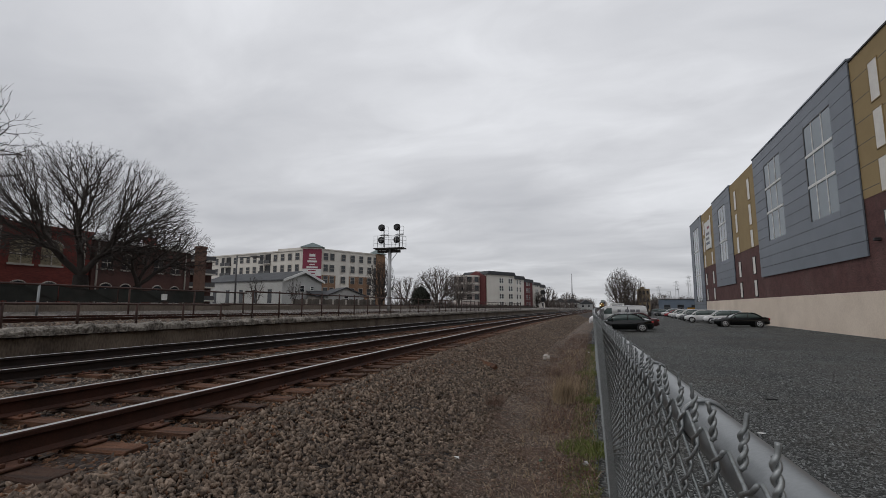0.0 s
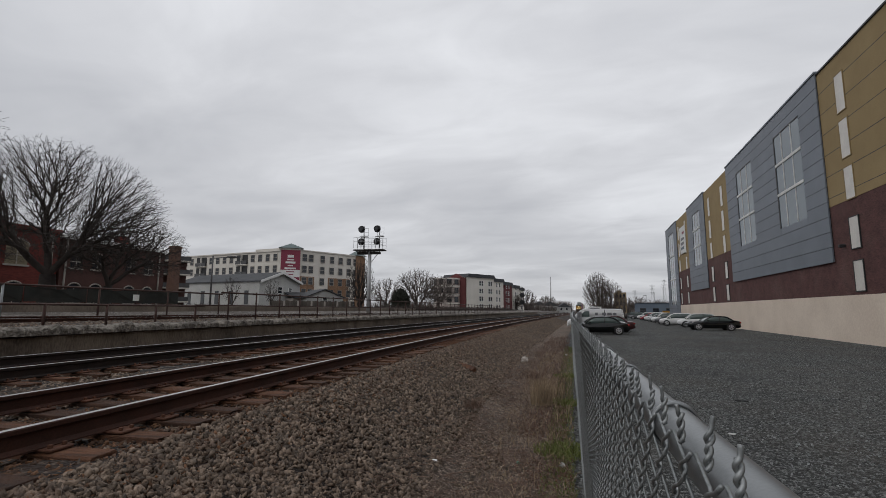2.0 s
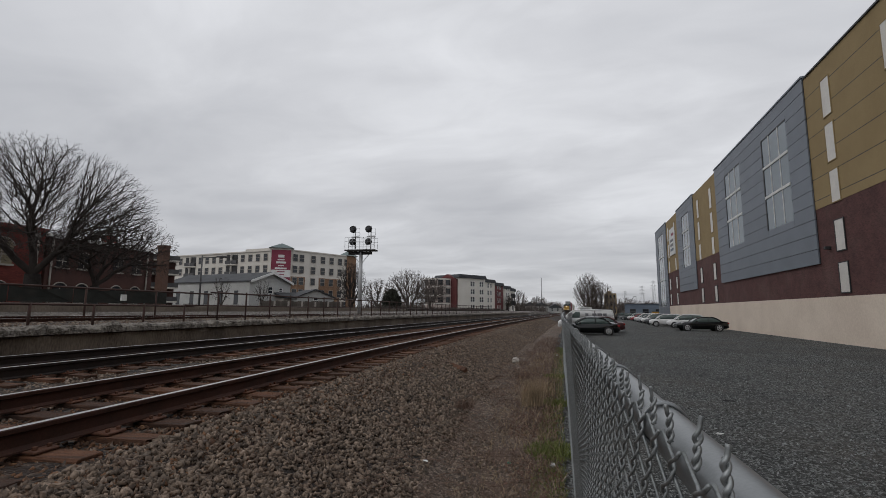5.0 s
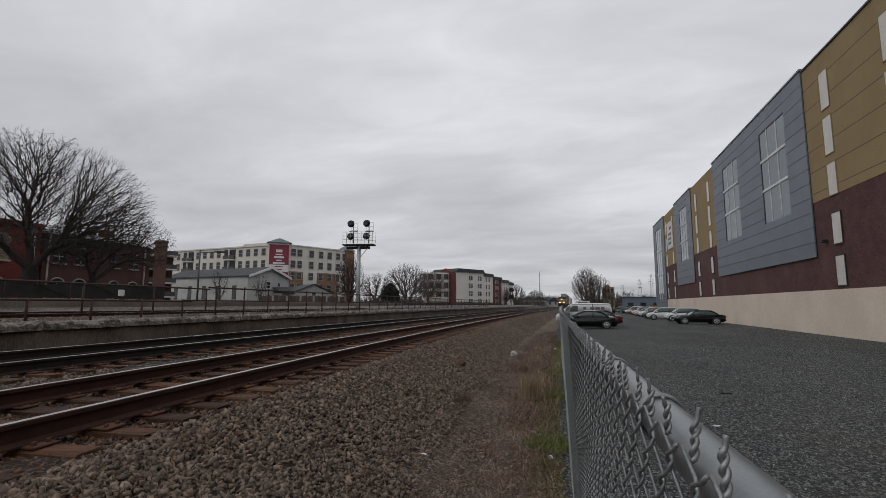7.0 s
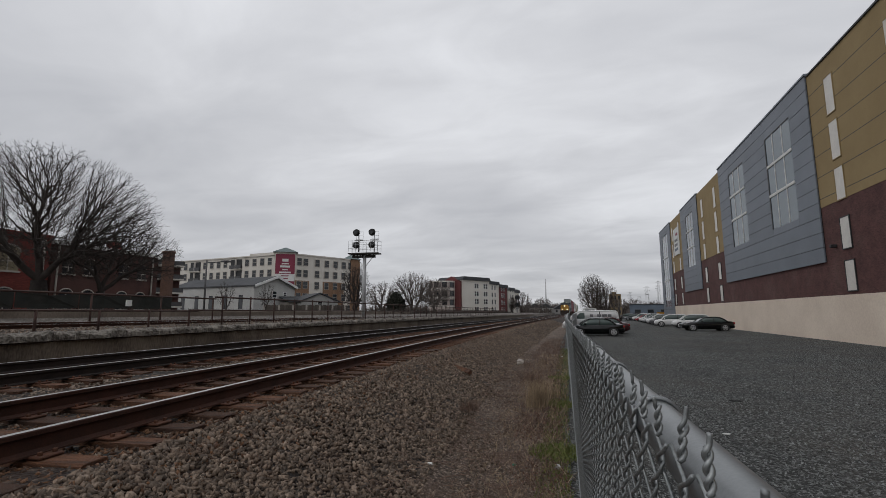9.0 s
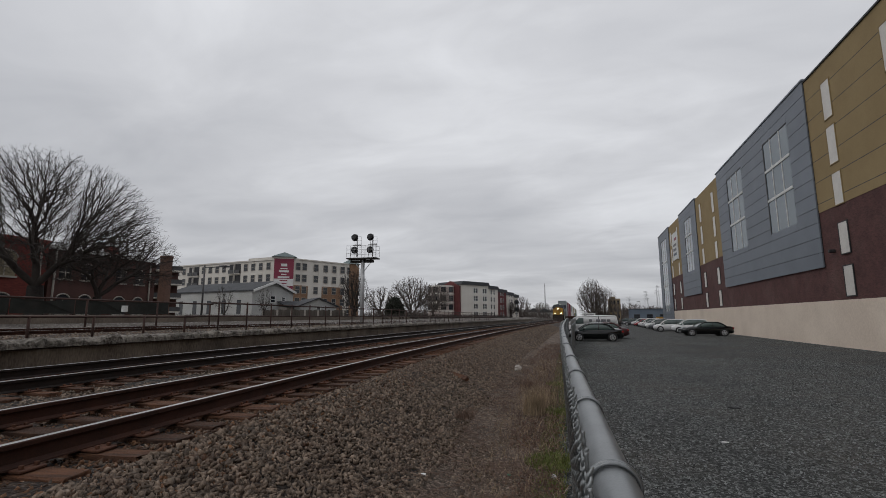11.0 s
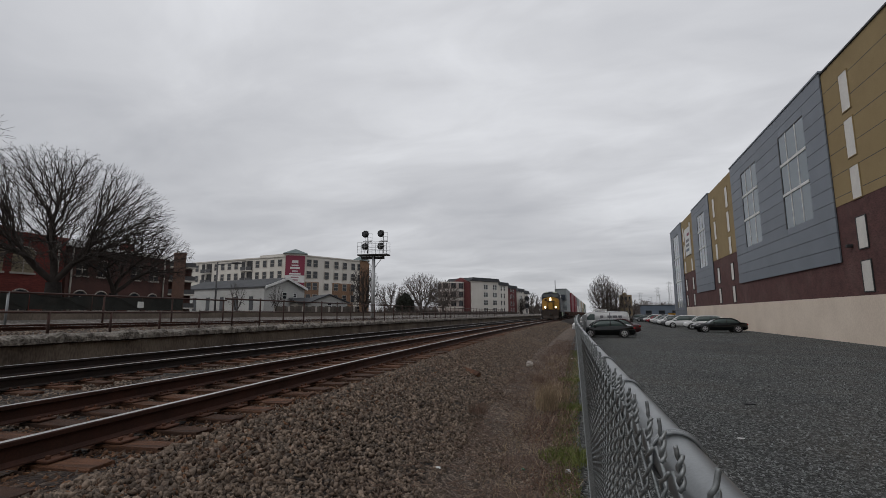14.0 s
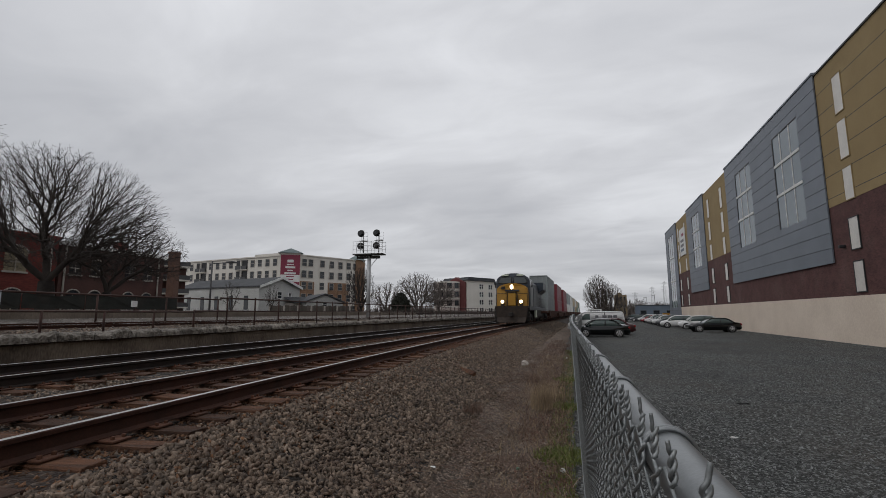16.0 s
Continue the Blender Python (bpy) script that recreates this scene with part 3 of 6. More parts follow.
# ---- low platform wall beyond the tracks ----
def strip(name, u0, u1, z0, z1, y0, y1, step, mat, rough=0.0, parent=None, seed=0, cap_rough=0.0):
    """A long block that follows the tracks, with an uneven outer face and top edge."""
    ys = [y0 + step * k for k in range(int((y1 - y0) / step) + 1)]
    verts, faces = [], []
    for y in ys:
        b = bend(y)
        d = rough * noise.noise((y * 2.3, seed, 0)) + rough * 0.6 * noise.noise((y * 7.0, seed, 3))
        e = cap_rough * noise.noise((y * 1.7, seed, 7)) + cap_rough * 0.7 * noise.noise((y * 6.1, seed, 9))
        verts += [(u0 + b, y, z0), (u1 + b + d, y, z0), (u1 + b + d, y, z1 - 0.06 + e), (u1 + b + d - 0.07, y, z1 + e), (u0 + b, y, z1)]
    for j in range(len(ys) - 1):
        for i in range(5):
            a, c = j * 5 + i, j * 5 + (i + 1) % 5
            faces.append((a, c, c + 5, a + 5))
    return mesh_from(name, verts, faces, mat, parent)


PW = TRACK_1 - 6.85
wall = tagged(strip("wall_platform", PW - 0.5, PW, 0.6, 1.36, -6, 130, 0.5, M_concrete, 0.015), "stained old concrete platform wall beside the track", "wall", kind="structure")
tagged(strip("wall_coping", PW - 0.55, PW + 0.10, 1.34, 1.53, -6, 130, 0.08, M_cap, 0.13, cap_rough=0.12), "crumbling concrete edge along the top of a low wall", "wall", kind="structure")

# ---- long storage building beside the lot ----
BX = 15.9
bld = thing("storage_building", "long modern building with grey panels, tan stucco and dark brick", "building")


def facade(name, y0, y1, z0, z1, mat, out=0.0, depth=0.4, parent=None, label=""):
    return part(name, box(BX - out, BX + depth, y0, y1, z0, z1), mat, parent or bld, label)


facade("base_wall", -20, 108, -0.3, 3.0, M_cream, 0.06, 0.4, label="cream painted block base wall")
facade("brick_wall", -20, 96, 3.0, 9.03, M_brownbrick, 0.0, label="dark reddish brown brick wall")
facade("stucco_wall", -20, 96, 9.03, 18.6, M_tan, 0.02, label="tan stucco upper wall")
facade("roof", -20, 108, 18.3, 18.5, M_roof, -0.4, 26)
facade("coping", -20, 37.9, 18.6, 18.72, M_dark, 0.1, 0.4)
facade("end_wall", 107.6, 108, 0, 18.5, M_panel, -0.4, 26)
facade("back_wall", -20, 108, 0, 18.4, M_brownbrick, -25.6, 26)
for k in range(7):
    z = 9.6 + 1.5 * k
    facade("joint", -20, 37.8, z, z + 0.04, M_dark, 0.024, 0.1)


def small_window(y, z0, z1, w=1.05):
    wd = part("window", box(BX - 0.05, BX + 0.1, y - w / 2, y + w / 2, z0, z1), M_pale, bld, "narrow pale translucent window")
    bm = bmesh.new()
    for a, b, c, d in ((y - w / 2 - 0.06, y + w / 2 + 0.06, z0 - 0.06, z0), (y - w / 2 - 0.06, y + w / 2 + 0.06, z1, z1 + 0.06),
                       (y - w / 2 - 0.06, y - w / 2, z0, z1), (y + w / 2, y + w / 2 + 0.06, z0, z1)):
        add_box(bm, BX - 0.07, BX + 0.1, a, b, c, d)
    part("window_frame", bm, M_tan if z0 > 9 else M_dark, wd)


for y in (35.0, 28.4, 21.8, 63.95, 70.5, 87.6, 93.7):
    for z0, z1 in ((14.8, 17.3), (11.75, 14.2), (8.95 + 0.1, 11.1), (5.9, 7.85), (3.25, 5.1)):
        small_window(y, z0, z1)


def panel_block(y0, y1, z0, z1, windows, out=0.14):
    bl = part("panel_frame", box(BX - out + 0.06, BX + 0.1, y0 + 0.05, y1 - 0.05, z0 + 0.05, z1 - 0.05), M_dark, bld, "black edged projecting bay")
    n = round((z1 - z0) / 1.05)
    h = (z1 - z0) / n
    for k in range(n):
        a, b = z0 + k * h + 0.018, z0 + (k + 1) * h - 0.018
        cuts = [y0]
        for wy0, wy1, wz0, wz1 in windows:
            if a < wz1 and b > wz0:
                cuts += [wy0, wy1]
                for za, zb in ((a, min(b, wz0)), (max(a, wz1), b)):
                    if zb - za > 0.05:
                        part("panel", box(BX - out, BX - out + 0.08, wy0 + 0.004, wy1 - 0.004, za, zb), M_panel, bl)
        cuts.append(y1)
        for c in range(0, len(cuts), 2):
            part("panel", box(BX - out, BX - out + 0.08, cuts[c] + 0.012, cuts[c + 1] - 0.012, a, b), M_panel, bl)
    part("coping", box(BX - out - 0.06, BX + 0.3, y0 - 0.06, y1 + 0.06, z1, z1 + 0.14), M_panel, bl)
    for wy0, wy1, wz0, wz1 in windows:
        wd = part("window", box(BX - out + 0.02, BX - out + 0.05, wy0 + 0.05, wy1 - 0.05, wz0, wz1), M_glass, bld, "tall glazed window with white bars")
        w = wy1 - wy0
        for f in (0.31, 0.69):
            part("mullion", box(BX - out - 0.02, BX - out + 0.06, wy0 + w * f - 0.055, wy0 + w * f + 0.055, wz0, wz1), M_white, wd)
        for f in (0.36, 0.685):
            zz = wz0 + (wz1 - wz0) * f
            part("transom", box(BX - out - 0.05, BX - out + 0.06, wy0, wy1, zz - 0.11, zz + 0.11), M_white, wd)
        part("reveal", box(BX - out - 0.015, BX - out + 0.07, wy1 - 0.05, wy1 + 0.14, wz0, wz1), M_dark, wd)
        part("head", box(BX - out - 0.015, BX - out + 0.07, wy0, wy1 + 0.1, wz1, wz1 + 0.1), M_dark, wd)


panel_block(37.8, 61.2, 5.26, 18.75, [(41.0, 46.1, 8.95, 16.9), (52.3, 57.2, 8.9, 16.85)])
panel_block(73.0, 84.9, 5.15, 18.65, [(76.0, 80.8, 8.8, 16.75)])
panel_block(95.4, 108.0, 0.3, 18.6, [(98.5, 104.5, 3.0, 17.0)])

# ---- chain-link fence ----
FENCE_TOP = 1.883


def fence_x(y):
    if y < 0:
        return 0.106 - 0.0625 * y
    return 0.106 - (1 - math.exp(-y / 16)) - 0.005 * max(y - 20, 0) - 0.0178 * 2.5 * math.log1p(math.exp(min((y - 14) / 2.5, 40)))


def fence_lean(y, z):
    """The mesh hangs a little towards the lot at its foot."""
    return 0.085 * (1 - z / 1.883) * max(0.0, min(1.0, (18 - y) / 8, y / 1.5))


fence = thing("chain_link_fence", "galvanized chain-link fence with a round top rail", "fence")
RR = 0.019
ys = [-1.0 + 0.2 * k for k in range(31)] + [5.2 + 1.0 * k for k in range(50)]
sides = 20
verts, faces = [], []
for y in ys:
    for k in range(sides):
        a = 2 * math.pi * k / sides
        verts.append((fence_x(y) + RR * math.cos(a), y, FENCE_TOP - RR + RR * math.sin(a)))
for j in range(len(ys) - 1):
    for k in range(sides):
        a, b = j * sides + k, j * sides + (k + 1) % sides
        faces.append((a, b, b + sides, a + sides))
tr = mesh_from("top_rail", verts, faces, M_galv, fence, smooth=True)
tr["label"] = "smooth grey galvanized pipe"
for k in range(16):
    y = 6.6 + 3.0 * k
    part("post", tube((fence_x(y) + 0.045 + fence_lean(y, 0), y, -0.1), (fence_x(y) + 0.045, y, FENCE_TOP - 0.02), 0.022, sides=12), M_post, fence)


def tie_wire(y):
    """A wire wrapped twice round the top rail."""
    pts = []
    for k in range(52):
        a = radians(195 - 14.5 * k)
        pts.append(Vector((fence_x(y) + (RR + 0.0022) * math.cos(a), y - 0.007 + 0.014 * k / 51, FENCE_TOP - RR + (RR + 0.0022) * math.sin(a))))
    verts, faces = [], []
    for i, p in enumerate(pts):
        d = (pts[min(i + 1, 51)] - pts[max(i - 1, 0)]).to_track_quat("Z", "Y")
        verts += [tuple(p + d @ Vector((0.0019 * math.cos(k * 1.047), 0.0019 * math.sin(k * 1.047), 0))) for k in range(6)]
        if i:
            b = (i - 1) * 6
            faces += [(b + k, b + (k + 1) % 6, b + 6 + (k + 1) % 6, b + 6 + k) for k in range(6)]
    mesh_from("tie_wire", verts, faces, M_galv, fence, smooth=True)


for y in (0.17, 0.5, 0.815, 1.19, 1.6, 2.3, 3.0, 3.7, 4.5, 5.4, 6.4, 7.5):
    tie_wire(y)

PITCH, DROP = 0.0285, 0.0245
WIRE = 0.00135


def sweep(pts, r, sides, verts, faces):
    """A round wire through points, closed at its end."""
    base = len(verts)
    n = len(pts)
    d = (pts[1] - pts[0]).to_track_quat("Z", "Y")
    for i, p in enumerate(pts):
        way = (pts[min(i + 1, n - 1)] - pts[max(i - 1, 0)]).normalized()
        d = (d @ Vector((0, 0, 1))).rotation_difference(way) @ d
        verts += [tuple(p + d @ Vector((r * math.cos(2 * math.pi * k / sides), r * math.sin(2 * math.pi * k / sides), 0))) for k in range(sides)]
        if i:
            b = base + (i - 1) * sides
            faces += [(b + k, b + (k + 1) % sides, b + sides + (k + 1) % sides, b + sides + k) for k in range(sides)]
    faces.append(tuple(base + (n - 1) * sides + k for k in range(sides)))
    faces.append(tuple(base + k for k in range(sides))[::-1])


def zigzag_wire(y, n, sides, fine, r):
    """One woven wire, a flattened spiral from the top edge to the ground: one slant passes in front, the next behind."""
    x0 = -RR - 0.0052
    rows = int((FENCE_TOP - 0.02) / DROP)
    pts = []
    for i in range(rows):
        side = 1 if (i + n) % 2 else -1
        z = FENCE_TOP + 0.003 - i * DROP
        deep = 0.0024 * side
        if fine:
            for q, w, x in ((-0.36, 0.56, -deep), (-0.12, 1.02, -deep * 0.55), (0.12, 1.02, deep * 0.55), (0.36, 0.56, deep)):
                if i or q > 0:
                    pts.append(Vector((x0 + x, y + side * PITCH * 0.53 * w, z - q * DROP)))
        else:
            pts.append(Vector((x0 + deep * 0.3, y + side * PITCH * 0.52, z)))
    for p in pts:
        p.x += fence_x(p.y) + fence_lean(y, p.z)
    verts, faces = [], []
    sweep(pts, r, sides, verts, faces)
    return verts, faces


def barb(y, sides, rng):
    """Two wire ends twisted together above the top edge, one end standing out."""
    x0 = fence_x(y) - RR - 0.0052
    lean, out = rng.uniform(-0.002, 0.008), rng.uniform(-0.001, 0.006)
    turns = rng.uniform(9.0, 11.0)
    verts, faces = [], []
    for ph, tall in ((0.6, rng.uniform(0.023, 0.030)), (0.6 + math.pi, rng.uniform(0.017, 0.022))):
        pts = []
        for i in range(21):
            f = i / 20
            z = tall * f
            a = ph + min(z, 0.021) / 0.021 * turns
            grip = 0.00145 if z < 0.021 else 0.00145 + 0.2 * (z - 0.021)
            pts.append(Vector((x0 + grip * math.cos(a) + out * f, y + grip * math.sin(a) + lean * f, FENCE_TOP - 0.001 + z)))
        sweep(pts, WIRE * 1.05, sides, verts, faces)
    return verts, faces


def far_wires(y0, y1, pitch, drop, r):
    """The rest of the mesh, farther off: plain zigzag wires."""
    rows = int((FENCE_TOP - 0.02) / drop)
    i = np.arange(rows)
    verts, faces = [], []
    base = 0
    ring = np.array([(math.cos(a), math.sin(a)) for a in (0.5, 2.6, 4.7)])
    k = np.arange(3)
    quad = np.stack([k, (k + 1) % 3, (k + 1) % 3 + 3, k + 3], 1)
    q = (quad[None] + 3 * np.arange(rows - 1)[:, None, None]).reshape(-1, 4)
    n = 0
    y = y0
    while y < y1:
        side = np.where((i + n) % 2 == 0, 1.0, -1.0)
        yy = y + side * pitch * 0.52
        z = FENCE_TOP - 0.002 - i * drop
        x = fence_x(y) - RR - 0.006 + np.array([fence_lean(y, q) for q in z])
        p = np.stack([x, yy, z], 1)[:, None, :] + np.stack([ring[:, 0] * r, ring[:, 1] * r * 0.7, ring[:, 1] * r * 0.7], 1)[None]
        verts.append(p.reshape(-1, 3))
        faces.append(q + base)
        base += rows * 3
        n += 1
        y += pitch
    ob = mesh_from("far_mesh", np.concatenate(verts).tolist(), np.concatenate(faces).tolist(), M_wire, fence)
    return tagged(ob, kind="stuff")


rng = random.Random(5)
n = 0
y = 0.252 - PITCH * 10.5
while y < 4.0:
    v, f = zigzag_wire(y, n, 8 if y < 1.0 else 5, y < 2.2, WIRE)
    mesh_from("wire", v, f, M_wire, fence, smooth=True)
    if n % 2 == 0:
        v, f = barb(y + PITCH * 0.5 + rng.uniform(-0.004, 0.004), 8 if y < 1.0 else 5, rng)
        mesh_from("barb", v, f, M_wire, fence, smooth=True)
    y += PITCH
    n += 1
far_wires(y, 14, PITCH, DROP, 0.0014)
far_wires(14, 26, PITCH * 2, DROP * 2, 0.003)
far_wires(26, 50, PITCH * 4, DROP * 4, 0.005)
for k in range(150):
    yb = 4.0 + 0.057 * k
    xb = fence_x(yb) - RR - 0.006
    part("barb", tube((xb, yb, FENCE_TOP - 0.01), (xb + rng.uniform(-0.004, 0.012), yb + rng.uniform(-0.012, 0.012), FENCE_TOP + 0.028), 0.0038, 0.0024, 5), M_wire, fence)
# ---- the freight train ----
# each vehicle: origin on the rail tops at its front end, y running back along it
def wheelset(parent, y, r=0.5):
    for x in (-0.76, 0.76):
        part("wheel", tube((x - 0.06, y, r), (x + 0.06, y, r), r, sides=20), M_grime, parent)


def bogie(parent, y, axles, gap):
    bm = bmesh.new()
    half = gap * (axles - 1) / 2
    for x in (-1.05, 1.05):
        add_box(bm, x - 0.09, x + 0.09, y - half - 0.5, y + half + 0.5, 0.55, 0.9, 0.03)
        for k in range(axles):
            add_box(bm, x - 0.13, x + 0.13, y - half + gap * k - 0.2, y - half + gap * k + 0.2, 0.32, 0.72, 0.03)
    add_box(bm, -1.0, 1.0, y - 0.4, y + 0.4, 0.6, 0.95)
    bg = part("bogie", bm, M_grime, parent)
    for k in range(axles):
        wheelset(bg, y - half + gap * k)


def locomotive():
    lo = thing("locomotive", "diesel locomotive with yellow nose, dark blue cab and lit headlights", "train")
    # frame, deck and steps
    bm = box(-1.5, 1.5, 0.5, 21.9, 1.25, 1.6, 0.04)
    part("frame", bm, M_navy, lo)
    bm = prism([(0.0, 0.18), (0.42, 0.18), (0.6, 0.55), (0.6, 1.6), (0.28, 1.6), (0.28, 0.62)], "x", -1.45, 1.45)
    for v in bm.verts:
        v.co.x *= 0.78 + 0.2 * min(1.0, v.co.z / 1.1)
    part("snow_plough", bm, M_plough, lo, "grimy steel snow plough")
    part("coupler", box(-0.16, 0.16, -0.5, 0.3, 0.7, 1.05, 0.04), M_grime, lo)
    for x in (-1.42, 1.42):
        bm = bmesh.new()
        for k in range(4):
            add_box(bm, x - 0.1, x + 0.1, 0.3, 0.75, 0.35 + 0.33 * k, 0.4 + 0.33 * k)
        add_box(bm, x - 0.12, x + 0.12, 0.75, 0.8, 0.3, 1.6)
        part("step", bm, M_grime, lo)
    # wide nose: rounded top, raked face, a door and grab rails
    nose = bmesh.new()
    top = [(1.42 * math.cos(radians(a)), 3.05 + 0.58 * math.sin(radians(a))) for a in range(0, 181, 15)]
    add_prism(nose, [(-1.44, 1.35), (1.44, 1.35)] + top, "y", 0.55, 1.95)
    for v in nose.verts:
        if v.co.y < 1:
            v.co.y += 0.16 * max(0.0, v.co.z - 1.9) + 0.16 * (abs(v.co.x) / 1.44) ** 2
            v.co.x *= 0.96
    bmesh.ops.bevel(nose, geom=[e for e in nose.edges if all(v.co.y < 1.2 for v in e.verts)], offset=0.07, segments=2, affect="EDGES")
    nose_ob = part("nose", nose, M_yellow, lo, "yellow painted nose")
    part("nose_door", box(-0.36, 0.36, 0.6, 0.78, 1.62, 2.75, 0.04), M_yellow, nose_ob)
    bm = bmesh.new()
    for x in (-0.4, 0.4):
        add_box(bm, x - 0.02, x + 0.02, 0.57, 0.7, 1.58, 2.8)
    for z in (1.58, 2.8):
        add_box(bm, -0.42, 0.42, 0.57, 0.75, z - 0.02, z + 0.02)
    part("door_seal", bm, M_grime, nose_ob)
    part("warning_band", box(-1.4, 1.4, 0.5, 0.56, 1.33, 1.6), M_yellow, nose_ob)
    part("emblem", box(-0.62, 0.62, 0.70, 0.86, 2.9, 3.04), M_navy, nose_ob, "dark lettering bar")
    part("vent", box(-0.95, -0.6, 0.74, 0.9, 3.1, 3.35, 0.02), M_grime, nose_ob)
    for x in (-1.0, 1.0):
        part("anti_climber", box(x - 0.36, x + 0.36, 0.36, 0.6, 1.42, 1.56, 0.02), M_grime, nose_ob)
    # cab with a rounded roof
    arch = [(1.5 * math.cos(radians(a)), 3.72 + 0.86 * math.sin(radians(a)) ** 0.8) for a in range(0, 181, 12)]
    cab_bm = prism([(-1.5, 1.6), (1.5, 1.6)] + arch, "y", 1.35, 4.3)
    for v in cab_bm.verts:
        if v.co.y < 2 and v.co.z > 3.5:
            v.co.y += 0.22 * (v.co.z - 3.5)
    cab = part("cab", cab_bm, M_navy, lo, "dark blue cab with rounded roof")
    for x0, x1 in ((-1.26, -0.1), (0.1, 1.26)):
        side = 1 if x0 > 0 else -1
        inner, outer = min(abs(x0), abs(x1)), max(abs(x0), abs(x1))
        shape = [(side * inner, 3.66), (side * outer, 3.66), (side * outer, 3.98), (side * (outer - 0.22), 4.22), (side * inner, 4.24)]
        bm = prism(shape, "y", 1.33, 1.38)
        edge = bmesh.new()
        for p, q in zip(shape, shape[1:] + shape[:1]):
            add_tube(edge, (p[0], 1.34, p[1]), (q[0], 1.34, q[1]), 0.035, sides=5)
        for piece in (bm, edge):
            for v in piece.verts:
                v.co.y += 0.22 * (v.co.z - 3.5)
        part("windscreen", bm, M_cabglass, cab)
        part("windscreen_frame", edge, M_grime, cab)
    for x in (-0.66, 0.66):
        part("number_board", box(x - 0.3, x + 0.3, 1.42, 1.56, 4.32, 4.46, 0.02), M_numboard, cab, "pale number board")
    for s in (-1, 1):
        part("side_sheet", box(s * 1.505 - 0.02, s * 1.505 + 0.02, 1.98, 4.25, 1.62, 3.35), M_cabside, cab, "pale grey lower cab side")
        for y0 in (2.0, 3.05):
            part("side_window", box(s * 1.5 - 0.03, s * 1.5 + 0.03, y0, y0 + 0.8, 3.45, 3.95, 0.02), M_dglass, cab)
        part("cab_mirror", box(s * 1.66 - 0.05, s * 1.66 + 0.05, 1.9, 1.96, 3.3, 3.75, 0.01), M_grime, cab)
        part("battery_box", box(s * 1.42 - 0.08, s * 1.42 + 0.08, 7.0, 8.1, 0.55, 1.3, 0.03), M_numboard, lo, "pale grey equipment box")
    # lights
    for dz in (0.0, 0.22):
        part("headlight", tube((-0.02, 0.76, 3.2 + dz), (-0.02, 1.0, 3.2 + dz), 0.095, sides=14), M_lamp, lo, "lit round headlight")
    # glowing disc added behind the lamps as their halo
    part("halo_disc", tube((-0.02, 0.79, 3.31), (-0.02, 0.9, 3.31), 0.2, 0.17, sides=18), M_lamp_halo, lo, "warm glowing disc for the headlight halo")
    part("headlight_housing", box(-0.18, 0.14, 0.8, 1.1, 3.06, 3.56, 0.04), M_grime, lo)
    for x in (-0.82, 0.82):
        dl = part("ditch_light", tube((x, 0.42, 1.98), (x, 0.6, 1.98), 0.115, sides=14), M_lamp, lo, "lit ditch light")
        # the same added halo disc round each ditch light
        part("halo_disc", tube((x, 0.45, 1.98), (x, 0.56, 1.98), 0.165, 0.14, sides=18), M_lamp_halo, dl, "warm glowing disc for the ditch light halo")
        part("light_bracket", box(x - 0.17, x + 0.17, 0.56, 0.66, 1.6, 2.15, 0.02), M_grime, dl)
    # long hood
    hood = part("hood", prism([(-0.95, 1.6), (0.95, 1.6), (0.95, 4.1), (0.75, 4.35), (-0.75, 4.35), (-0.95, 4.1)], "y", 4.3, 21.0), M_navy, lo, "dark blue engine hood")
    for s in (-1, 1):
        for k in range(14):
            y = 4.8 + 1.12 * k
            part("hood_door", box(s * 0.95 - 0.02, s * 0.95 + 0.025, y, y + 1.04, 1.75, 3.6, 0.01), M_hood, hood)
    part("blower_duct", box(-1.5, 1.5, 5.2, 7.4, 1.6, 3.4, 0.05), M_hood, lo, "grey equipment cabinet")
    part("radiator", prism([(-1.0, 3.3), (-1.58, 3.75), (-1.58, 4.6), (1.58, 4.6), (1.58, 3.75), (1.0, 3.3)], "y", 16.2, 21.2), M_navy, lo)
    part("exhaust", box(-0.5, 0.5, 10.2, 11.4, 4.33, 4.62, 0.03), M_grime, lo)
    part("horn", box(-0.3, 0.3, 6.6, 6.9, 4.34, 4.6, 0.03), M_grime, lo)
    part("fuel_tank", prism([(-1.1, 0.35), (1.1, 0.35), (1.45, 0.7), (1.45, 1.25), (-1.45, 1.25), (-1.45, 0.7)], "y", 8.2, 14.0), M_grime, lo)
    for s in (-1, 1):
        bm = bmesh.new()
        for k in range(12):
            y = 4.6 + 1.45 * k
            add_tube(bm, (s * 1.46, y, 1.6), (s * 1.46, y, 2.65), 0.02, sides=5)
        add_tube(bm, (s * 1.46, 4.4, 2.65), (s * 1.46, 21.5, 2.65), 0.02, sides=5)
        part("handrail", bm, M_hood, lo)
        bm = bmesh.new()
        add_tube(bm, (s * 1.4, 0.62, 1.6), (s * 1.4, 0.62, 2.7), 0.022, sides=5)
        add_tube(bm, (s * 1.4, 0.62, 2.7), (s * 0.5, 0.62, 2.7), 0.022, sides=5)
        add_tube(bm, (s * 0.5, 0.62, 2.7), (s * 0.5, 0.62, 1.6), 0.022, sides=5)
        part("handrail", bm, M_grime, lo)
    bogie(lo, 4.6, 3, 1.9)
    bogie(lo, 17.6, 3, 1.9)
    return lo


